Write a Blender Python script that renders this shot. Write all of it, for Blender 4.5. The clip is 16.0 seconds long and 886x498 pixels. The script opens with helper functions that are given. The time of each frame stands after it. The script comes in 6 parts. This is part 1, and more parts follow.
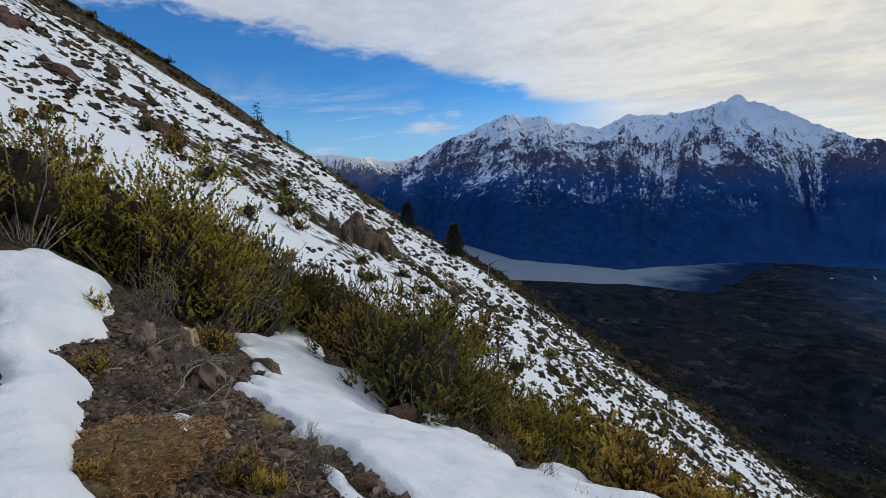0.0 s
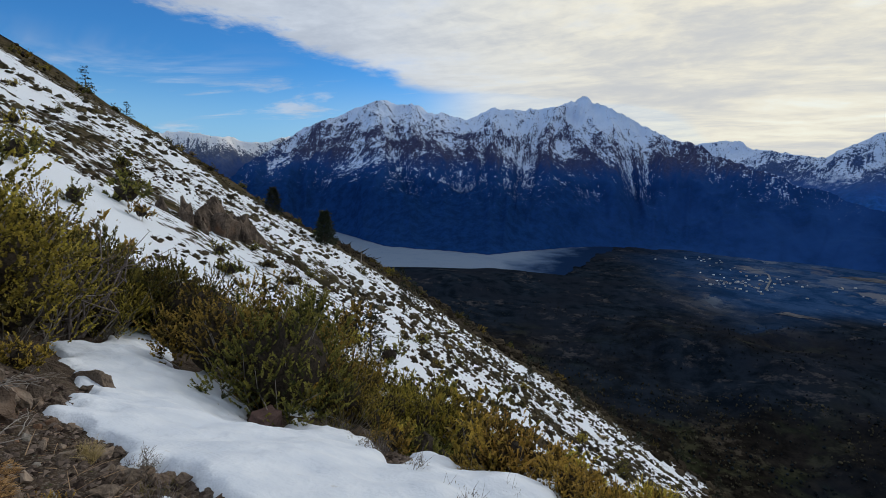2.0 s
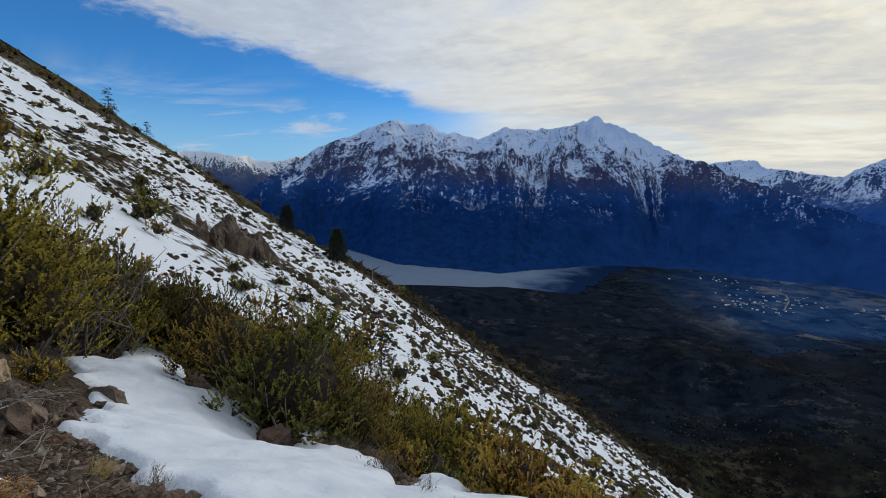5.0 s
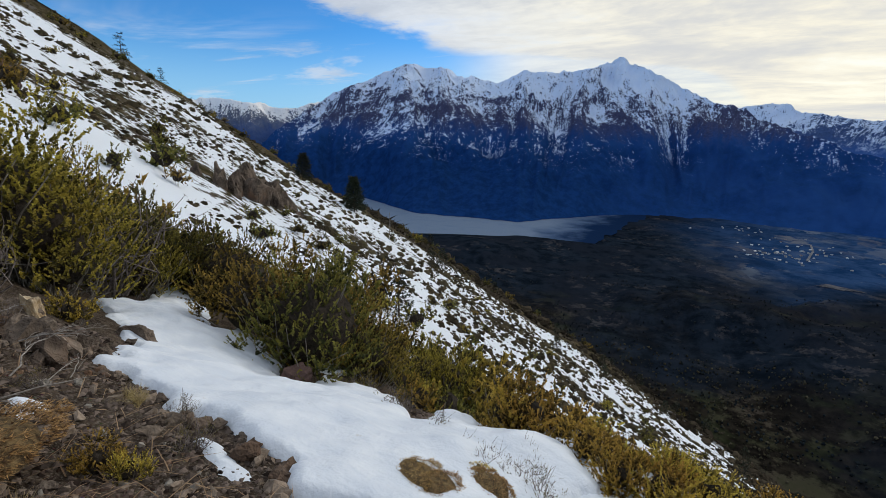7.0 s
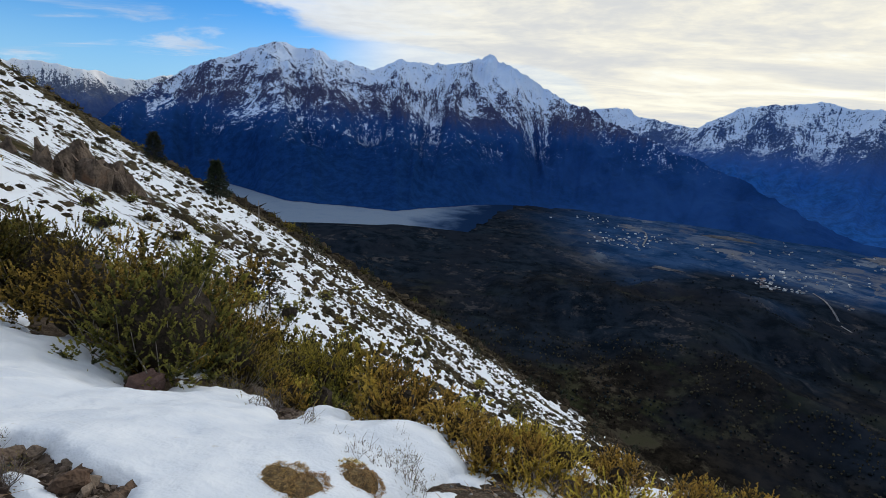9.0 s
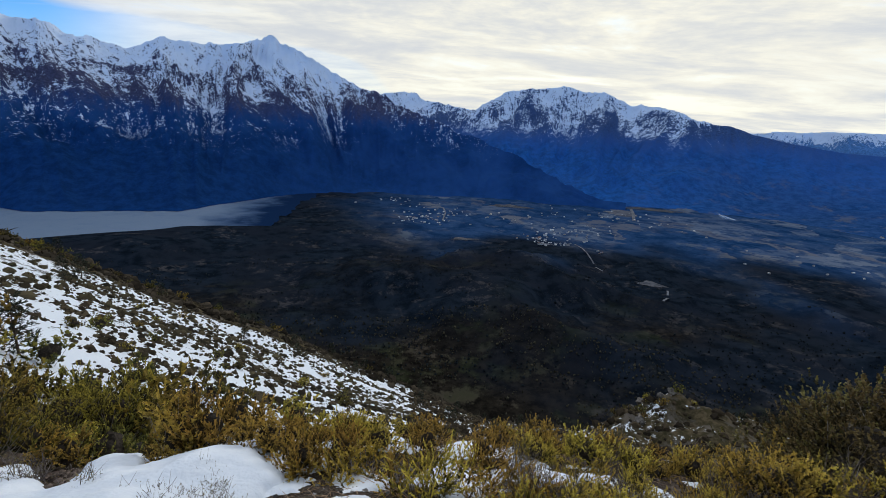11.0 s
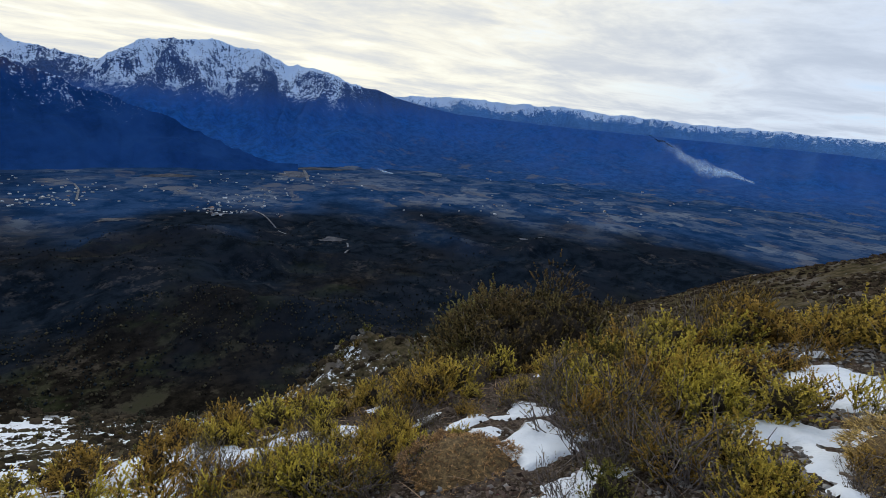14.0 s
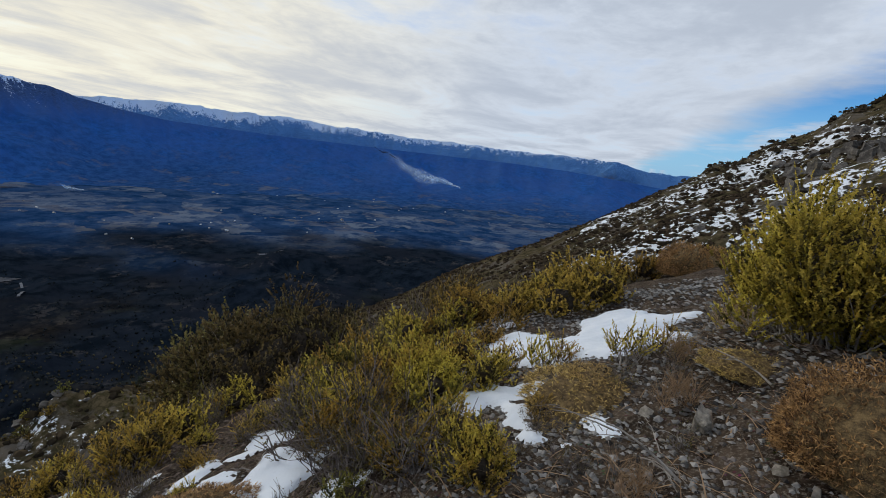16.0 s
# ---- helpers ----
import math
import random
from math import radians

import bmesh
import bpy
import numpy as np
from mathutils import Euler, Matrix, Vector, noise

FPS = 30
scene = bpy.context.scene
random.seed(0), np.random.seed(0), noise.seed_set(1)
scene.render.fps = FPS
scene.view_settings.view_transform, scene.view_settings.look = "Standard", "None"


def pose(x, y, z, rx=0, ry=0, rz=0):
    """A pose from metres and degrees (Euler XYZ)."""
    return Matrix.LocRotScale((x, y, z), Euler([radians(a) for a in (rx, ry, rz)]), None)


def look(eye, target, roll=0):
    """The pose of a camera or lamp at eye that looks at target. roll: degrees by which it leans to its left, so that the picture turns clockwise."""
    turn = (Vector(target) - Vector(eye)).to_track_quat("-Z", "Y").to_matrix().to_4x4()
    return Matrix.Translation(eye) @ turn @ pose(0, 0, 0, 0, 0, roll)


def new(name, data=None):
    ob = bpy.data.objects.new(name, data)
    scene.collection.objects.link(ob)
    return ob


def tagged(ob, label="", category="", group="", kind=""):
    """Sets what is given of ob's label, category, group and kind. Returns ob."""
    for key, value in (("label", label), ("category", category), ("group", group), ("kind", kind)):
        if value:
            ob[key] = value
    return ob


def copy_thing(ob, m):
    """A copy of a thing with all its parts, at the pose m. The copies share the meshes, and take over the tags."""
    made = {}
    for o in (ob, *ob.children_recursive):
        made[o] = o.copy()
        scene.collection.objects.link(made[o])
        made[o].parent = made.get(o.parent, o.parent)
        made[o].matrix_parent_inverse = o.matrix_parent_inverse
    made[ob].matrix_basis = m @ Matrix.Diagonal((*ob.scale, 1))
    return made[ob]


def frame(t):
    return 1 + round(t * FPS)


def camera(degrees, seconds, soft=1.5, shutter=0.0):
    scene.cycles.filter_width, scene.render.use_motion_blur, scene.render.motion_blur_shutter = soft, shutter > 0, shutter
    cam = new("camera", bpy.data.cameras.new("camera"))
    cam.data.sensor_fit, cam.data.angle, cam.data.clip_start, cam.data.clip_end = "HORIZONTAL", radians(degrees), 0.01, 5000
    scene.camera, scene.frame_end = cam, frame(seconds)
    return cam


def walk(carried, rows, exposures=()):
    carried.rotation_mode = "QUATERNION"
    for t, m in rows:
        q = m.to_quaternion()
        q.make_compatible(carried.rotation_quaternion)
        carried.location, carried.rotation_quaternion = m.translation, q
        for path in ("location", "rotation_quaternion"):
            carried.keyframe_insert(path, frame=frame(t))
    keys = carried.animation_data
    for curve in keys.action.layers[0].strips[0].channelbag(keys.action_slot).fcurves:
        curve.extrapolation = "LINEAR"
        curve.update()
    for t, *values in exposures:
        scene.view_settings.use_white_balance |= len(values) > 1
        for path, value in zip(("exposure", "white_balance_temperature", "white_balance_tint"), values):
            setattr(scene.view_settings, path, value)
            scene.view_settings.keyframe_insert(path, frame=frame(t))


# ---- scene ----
# The camera: a phone held at eye height that pans to the right and steps a little sideways.
cam = camera(85.8, 16.0, soft=0.6)
walk(cam, [
    (0.0, pose(-0.006, -0.154, 1.502, 81.66, -0.08, 42.28)),
    (0.5, pose(-0.058, -0.088, 1.505, 79.74, -1.39, 33.97)),
    (1.0, pose(-0.059, -0.022, 1.502, 79.26, -2.19, 30.01)),
    (1.5, pose(-0.054, 0.002, 1.518, 79.41, -2.23, 27.64)),
    (2.0, pose(-0.063, 0.013, 1.530, 80.35, -1.90, 27.18)),
    (2.5, pose(-0.052, 0.023, 1.534, 80.93, -1.83, 26.81)),
    (3.0, pose(-0.031, 0.025, 1.556, 82.18, -1.91, 26.79)),
    (3.5, pose(-0.032, 0.021, 1.557, 82.88, -1.83, 26.85)),
    (4.0, pose(-0.030, 0.016, 1.559, 83.23, -1.88, 26.76)),
    (4.5, pose(-0.021, 0.014, 1.546, 83.13, -1.82, 26.69)),
    (4.7, pose(-0.038, -0.006, 1.550, 83.05, -1.82, 27.41)),
    (6.8, pose(-0.003, -0.012, 1.514, 76.64, -1.56, 31.44)),
    (7.0, pose(0.000, 0.000, 1.500, 76.27, -1.74, 30.62)),
    (7.5, pose(0.020, 0.025, 1.487, 75.51, -2.40, 27.77)),
    (8.0, pose(0.047, 0.057, 1.472, 75.41, -2.93, 23.86)),
    (8.2, pose(0.021, 0.071, 1.482, 75.65, -3.60, 22.37)),
    (10.3, pose(0.178, 0.013, 1.615, 75.53, -3.52, 2.46)),
    (10.5, pose(0.204, 0.000, 1.641, 75.56, -3.39, -0.33)),
    (11.0, pose(0.218, -0.031, 1.668, 75.66, -3.13, -7.44)),
    (11.5, pose(0.230, -0.079, 1.700, 75.15, -2.93, -13.49)),
    (12.0, pose(0.277, -0.061, 1.697, 73.44, -2.36, -19.86)),
    (12.5, pose(0.323, -0.061, 1.692, 73.23, -3.18, -26.12)),
    (13.0, pose(0.362, -0.053, 1.674, 73.32, -4.22, -31.66)),
    (13.5, pose(0.407, -0.048, 1.661, 73.50, -4.29, -37.88)),
    (14.0, pose(0.451, -0.051, 1.663, 73.79, -4.47, -45.26)),
    (14.5, pose(0.480, -0.067, 1.673, 74.37, -4.63, -52.69)),
    (15.0, pose(0.508, -0.089, 1.682, 76.14, -4.99, -59.16)),
    (15.5, pose(0.529, -0.109, 1.689, 76.99, -5.19, -65.81)),
    (16.0, pose(0.592, -0.150, 1.686, 77.90, -5.99, -76.23)),
], exposures=[(0.0, -0.12, 6120, 10), (2.0, -0.14, 6100, 10), (4.7, -0.20, 6030, 10), (6.8, 0.06, 6200, 10), (8.2, 0.07, 6190, 10), (10.5, 0.06, 5940, 10), (14.5, 0.10, 6010, 10), (16.0, -0.08, 6120, 10)])

# ---------------------------------------------------------------- sky and sun
SUN_AZ, SUN_EL = 22.0, 20.0


def nodes_of(tree):
    tree.nodes.clear()

    def n(kind, **kw):
        nd = tree.nodes.new(kind)
        for k, v in kw.items():
            if k == "op":
                nd.operation = v
            elif k == "blend":
                nd.blend_type = v
            else:
                nd.inputs[int(k[1:])].default_value = v
        return nd

    def math_(op, a, b=None, c=None):
        nd = n("ShaderNodeMath", op=op)
        for i, v in enumerate((a, b, c)):
            if v is None:
                continue
            if isinstance(v, (int, float)):
                nd.inputs[i].default_value = v
            else:
                tree.links.new(v, nd.inputs[i])
        return nd.outputs[0]

    def mix(fac, a, b, blend="MIX"):
        nd = tree.nodes.new("ShaderNodeMix")
        nd.data_type, nd.blend_type = "RGBA", blend
        for sock, v in ((nd.inputs[0], fac), (nd.inputs[6], a), (nd.inputs[7], b)):
            if isinstance(v, (int, float)):
                sock.default_value = v
            elif isinstance(v, tuple):
                sock.default_value = (*v, 1) if len(v) == 3 else v
            else:
                tree.links.new(v, sock)
        return nd.outputs[2]

    def ramp(fac, a, b, lo=0.0, hi=1.0):
        nd = tree.nodes.new("ShaderNodeMapRange")
        nd.interpolation_type = "SMOOTHSTEP"
        tree.links.new(fac, nd.inputs[0])
        nd.inputs[1].default_value, nd.inputs[2].default_value = a, b
        nd.inputs[3].default_value, nd.inputs[4].default_value = lo, hi
        return nd.outputs[0]

    def noise_(vec, scale, detail=4.0, rough=0.55, dist=0.0):
        nd = tree.nodes.new("ShaderNodeTexNoise")
        nd.inputs["Scale"].default_value, nd.inputs["Detail"].default_value = scale, detail
        nd.inputs["Roughness"].default_value, nd.inputs["Distortion"].default_value = rough, dist
        if vec is not None:
            tree.links.new(vec, nd.inputs["Vector"])
        return nd.outputs["Fac"]

    return n, math_, mix, ramp, noise_, tree.links.new


def make_world():
    world = bpy.data.worlds.new("sky")
    scene.world = world
    world.use_nodes = True
    tree = world.node_tree
    n, math_, mix, ramp, noise_, link = nodes_of(tree)
    out, bg = n("ShaderNodeOutputWorld"), n("ShaderNodeBackground")
    sky = n("ShaderNodeTexSky")
    sky.sky_type, sky.sun_disc = "NISHITA", False
    sky.sun_elevation, sky.sun_rotation = radians(SUN_EL), radians(SUN_AZ)
    sky.altitude, sky.air_density, sky.dust_density, sky.ozone_density = 900, 1.0, 0.6, 2.0
    coord = n("ShaderNodeTexCoord").outputs["Generated"]
    sep = n("ShaderNodeSeparateXYZ")
    link(coord, sep.inputs[0])
    x, y, z = sep.outputs
    # a flat cloud deck high above: where each way through the sky meets it
    up = math_("ADD", math_("MAXIMUM", z, 0.0), 0.08)
    u, v = math_("DIVIDE", x, up), math_("DIVIDE", y, up)
    deck = n("ShaderNodeCombineXYZ")
    link(u, deck.inputs[0]), link(v, deck.inputs[1])
    p = deck.outputs[0]
    # streets of cloud drawn out along the wind
    wind = n("ShaderNodeMapping")
    wind.inputs["Rotation"].default_value = (0, 0, radians(24))
    wind.inputs["Scale"].default_value = (0.50, 0.80, 1)
    link(p, wind.inputs[0])
    big = noise_(wind.outputs[0], 1.1, 6, 0.6, 0.4)
    steep = ramp(z, 0.06, 0.30)
    fine = math_("ADD", 0.5, math_("MULTIPLY", math_("SUBTRACT", noise_(p, 2.6, 6, 0.6, 0.3), 0.5), math_("ADD", 0.35, math_("MULTIPLY", steep, 0.65))))
    puffs = math_("ADD", 0.5, math_("MULTIPLY", math_("SUBTRACT", noise_(p, 7.5, 4, 0.6, 0.4), 0.5), steep))
    wob = math_("ADD", math_("MULTIPLY", math_("SUBTRACT", noise_(p, 0.7, 5, 0.6), 0.5), 0.7),
                math_("ADD", math_("MULTIPLY", math_("SUBTRACT", fine, 0.5), 0.7), math_("MULTIPLY", math_("SUBTRACT", puffs, 0.5), 0.5)))
    edge_w = ramp(math_("ADD", math_("SUBTRACT", math_("ADD", u, 2.62), math_("MULTIPLY", v, 0.13)), wob), -0.10, 0.22)
    edge_s = ramp(math_("ADD", math_("ADD", v, 1.85), wob), -0.2, 0.5)
    gap = math_("SUBTRACT", math_("SUBTRACT", v, math_("MULTIPLY", u, 0.73)), 5.2)
    edge_n = math_("SUBTRACT", 1.0, math_("MULTIPLY", ramp(math_("ADD", gap, wob), -0.2, 0.6), ramp(math_("SUBTRACT", math_("MULTIPLY", u, 6.0), v), -9.5, -5.5, 1.0, 0.0)))
    deck_mask = math_("MULTIPLY", math_("MULTIPLY", edge_w, edge_s), edge_n)
    cover = ramp(math_("ADD", math_("MULTIPLY", big, 0.75), math_("MULTIPLY", fine, 0.35)), 0.34, 0.54, 0.62, 1.0)
    mask = math_("MULTIPLY", deck_mask, cover)
    # thin wisps low in the clear part
    wisp = math_("MULTIPLY", math_("MULTIPLY", ramp(noise_(wind.outputs[0], 0.8, 6, 0.62, 0.6), 0.55, 0.68), ramp(z, 0.10, 0.22, 1.0, 0.0)), 0.7)
    mask = math_("MAXIMUM", mask, wisp)
    # a low bank of cloud behind the mountains
    bank = math_("MULTIPLY", ramp(math_("ADD", z, math_("MULTIPLY", math_("SUBTRACT", noise_(wind.outputs[0], 0.9, 5, 0.6), 0.5), 0.10)), 0.135, 0.185, 1.0, 0.0), math_("MULTIPLY", ramp(math_("ADD", x, math_("MULTIPLY", y, 0.60)), -0.02, 0.22), ramp(y, 0.05, 0.45)))
    mask = math_("MAXIMUM", mask, math_("MULTIPLY", bank, 0.85))
    # thin cloud is bright near the sun, thick cloud is grey
    sun = Vector((math.sin(radians(SUN_AZ)) * math.cos(radians(SUN_EL)), math.cos(radians(SUN_AZ)) * math.cos(radians(SUN_EL)), math.sin(radians(SUN_EL))))
    dot = n("ShaderNodeVectorMath", op="DOT_PRODUCT")
    link(coord, dot.inputs[0])
    dot.inputs[1].default_value = sun
    glow = ramp(dot.outputs["Value"], 0.45, 0.97)
    thick = ramp(math_("ADD", math_("ADD", math_("MULTIPLY", big, 0.62), math_("MULTIPLY", puffs, 0.16)), math_("MULTIPLY", fine, 0.22)), 0.37, 0.61)
    lit = mix(glow, (6.7, 7.1, 7.6), (10.2, 9.2, 6.8))
    grey = mix(glow, (4.7, 5.1, 5.7), (6.2, 6.1, 5.8))
    cloud = mix(thick, lit, grey)
    # light haze toward the horizon, warm under the sun
    low = ramp(z, 0.0, 0.19, 1.0, 0.0)
    haze = mix(ramp(dot.outputs["Value"], 0.3, 0.95), (3.5, 5.6, 7.7), (9.6, 8.2, 5.4))
    clear = mix(1.0, sky.outputs[0], (0.33, 0.80, 1.27), "MULTIPLY")
    blue = mix(math_("MULTIPLY", low, 0.7), clear, haze)
    link(mix(mask, blue, cloud), bg.inputs[0])
    bg.inputs[1].default_value = 0.11
    link(bg.outputs[0], out.inputs[0])


make_world()
lamp = bpy.data.lights.new("sun", "SUN")
lamp.energy, lamp.angle, lamp.color = 1.1, radians(14), (1.0, 0.93, 0.82)
sun_lamp = new("sun", lamp)
sun_lamp.matrix_world = look((0, 0, 0), (-math.sin(radians(SUN_AZ)) * math.cos(radians(SUN_EL)), -math.cos(radians(SUN_AZ)) * math.cos(radians(SUN_EL)), -math.sin(radians(SUN_EL))))
scene.view_settings.exposure = 0.0

# ---------------------------------------------------------------- the lie of the land
LAKE = -380.0


def lattice(ix, iy, seed):
    h = (ix * 374761393 + iy * 668265263 + seed * 974634777) & 0x7FFFFFFF
    h = ((h ^ (h >> 13)) * 1274126177) & 0x7FFFFFFF
    h = (h ^ (h >> 16)) & 0xFFFF
    return h / 32767.5 - 1.0


def vnoise(x, y, seed=0):
    """Smooth noise from -1 to 1 on the plane."""
    x, y = np.asarray(x, float), np.asarray(y, float)
    ix, iy = np.floor(x).astype(np.int64), np.floor(y).astype(np.int64)
    fx, fy = x - ix, y - iy
    fx, fy = fx * fx * fx * (fx * (fx * 6 - 15) + 10), fy * fy * fy * (fy * (fy * 6 - 15) + 10)
    a, b = lattice(ix, iy, seed), lattice(ix + 1, iy, seed)
    c, d = lattice(ix, iy + 1, seed), lattice(ix + 1, iy + 1, seed)
    return (a + (b - a) * fx) * (1 - fy) + (c + (d - c) * fx) * fy


def fbm(x, y, octaves=4, seed=0, gain=0.5):
    total, amp = 0.0, 1.0
    for o in range(octaves):
        total = total + amp * vnoise(np.asarray(x) * 2 ** o + 17.3 * o, np.asarray(y) * 2 ** o - 9.1 * o, seed + o)
        amp *= gain
    return total


def step(v, a, b):
    s = np.clip((v - a) / (b - a), 0, 1)
    return s * s * (3 - 2 * s)


def bump(x, y, cx, cy, rx, ry, turn=0.0):
    c, s = math.cos(radians(turn)), math.sin(radians(turn))
    dx, dy = x - cx, y - cy
    return np.exp(-((dx * c + dy * s) / rx) ** 2 - ((dy * c - dx * s) / ry) ** 2)


def valley_floor(x, y):
    r = np.hypot(x, y)
    hills = 44 * fbm(x / 380, y / 380, 4, 3) * step(r, 500, 900) * (1 - step(r, 1450, 1850))
    hills = hills + 52 * (0.45 - np.abs(fbm(x / 300, y / 300, 4, 18))) * step(r, 330, 620) * (1 - step(r, 1300, 1750))
    az = np.degrees(np.arctan2(x, y))
    shore = az + 12 - 5.5 * (r - 1870) / 820 + 0.8 * vnoise(x / 90, y / 90, 7)
    bed = step(r + 25 * vnoise(x / 120, y / 120, 9), 1840, 1900) * (1 - step(shore, -0.5, 0.3)) * step(az, -90, -80)
    return LAKE + 1.0 + np.maximum(hills, -12) * 0.8 + 3 * vnoise(x / 150, y / 150, 8) - 4.0 - 14 * bed


def height(x, y):
    """Height of the bare ground."""
    x, y = np.asarray(x, float), np.asarray(y, float)
    r = np.hypot(x, y) + 1e-6
    left = -4.2 - 0.43 * x - 0.53 * y
    right = -8.0 - 0.06 * x - 0.58 * y
    far = left + (right - left) * step(x, 15, 55)
    near = 0.2 - 0.42 * y + 0.02 * np.minimum(x, 0) - 0.05 * np.maximum(x, 0) - 0.010 * np.maximum(x, 0) ** 2
    reach = r * (1 - 0.55 * np.maximum(x, 0) / r * step(-y / r, -0.75, -0.2)) * (1 + 0.65 * step(y / r, 0.6, 0.95))
    z = near + (far - near) * step(reach, 7.0, 24.0)
    z = z - 0.6 * bump(x, y, -5.2, 4.8, 2.2, 2.2) - 1.3 * bump(x, y, 9.5, 6.3, 3.6, 3.0) + 1.0 * bump(x, y, -8.5, 0.6, 3.5, 1.7)
    z = z + 9.5 * bump(x, y, 51, 69, 21, 12, 20) * (1 + 0.25 * fbm(x / 5, y / 5, 3, 21))
    rough = 0.06 * fbm(x / 0.9, y / 0.9, 4, 1) * step(r, 0, 2) + 0.5 * fbm(x / 9, y / 9, 3, 5) * step(r, 10, 30)
    rough = rough + 1.6 * np.abs(fbm(x / 6, y / 6, 3, 33)) * step(x, 45, 70) * step(-y, 14, 26)
    rough = rough + 1.2 * fbm(x / 28, y / 28, 3, 6) * step(r, 30, 80)
    z = z + rough
    turn = np.degrees(np.arctan2(x, y))
    z = z + 3.6 * step(r, 80, 140) * step(turn, -48, -30) * (1 - step(turn, 0, 16))
    crest = 145 - 45 * step(x, 20, 60) + 14 * fbm(x / r * 3, y / r * 3, 3, 12) + 130 * step(-y, 60, 120)
    over = np.maximum(r - crest, 0)
    z = z - 0.75 * over * over / (over + 25)
    floor_ = valley_floor(x, y)
    k = 18.0
    m = np.clip(0.5 + 0.5 * (z - floor_) / k, 0, 1)
    return np.where(z - floor_ > k, z, np.where(floor_ - z > k, floor_, floor_ + (z - floor_) * m + k * m * (1 - m)))


def ground_at(x, y):
    return float(height(np.array([x]), np.array([y]))[0])

# ---------------------------------------------------------------- materials
def material(name):
    m = bpy.data.materials.new(name)
    m.use_nodes = True
    tools = nodes_of(m.node_tree)
    n, link = tools[0], tools[5]
    out, bsdf = n("ShaderNodeOutputMaterial"), n("ShaderNodeBsdfPrincipled")
    link(bsdf.outputs[0], out.inputs[0])
    bsdf.inputs["Specular IOR Level"].default_value = 0.25
    return m, bsdf, tools


def place(n, link, scale=(1, 1, 1)):
    geo = n("ShaderNodeNewGeometry")
    mp = n("ShaderNodeMapping")
    mp.inputs["Scale"].default_value = scale
    link(geo.outputs["Position"], mp.inputs[0])
    return mp.outputs[0], geo


def add_bump(n, link, bsdf, fac, strength, dist):
    b = n("ShaderNodeBump")
    b.inputs["Strength"].default_value, b.inputs["Distance"].default_value = strength, dist
    link(fac, b.inputs["Height"])
    link(b.outputs[0], bsdf.inputs["Normal"])


def mat_snow():
    m, bsdf, (n, math_, mix, ramp, noise_, link) = material("snow")
    p, _ = place(n, link)
    a, b = noise_(p, 2.5, 5), noise_(p, 28, 3)
    col = mix(ramp(a, 0.35, 0.7), (0.60, 0.65, 0.73), (0.70, 0.74, 0.80))
    dirt = ramp(noise_(p, 9, 6, 0.7), 0.64, 0.74, 0, 0.35)
    link(mix(dirt, col, (0.40, 0.36, 0.30)), bsdf.inputs["Base Color"])
    bsdf.inputs["Roughness"].default_value = 0.75
    bsdf.inputs["Subsurface Weight"].default_value = 0.0
    add_bump(n, link, bsdf, math_("ADD", a, math_("MULTIPLY", b, 0.12)), 0.5, 0.12)
    return m


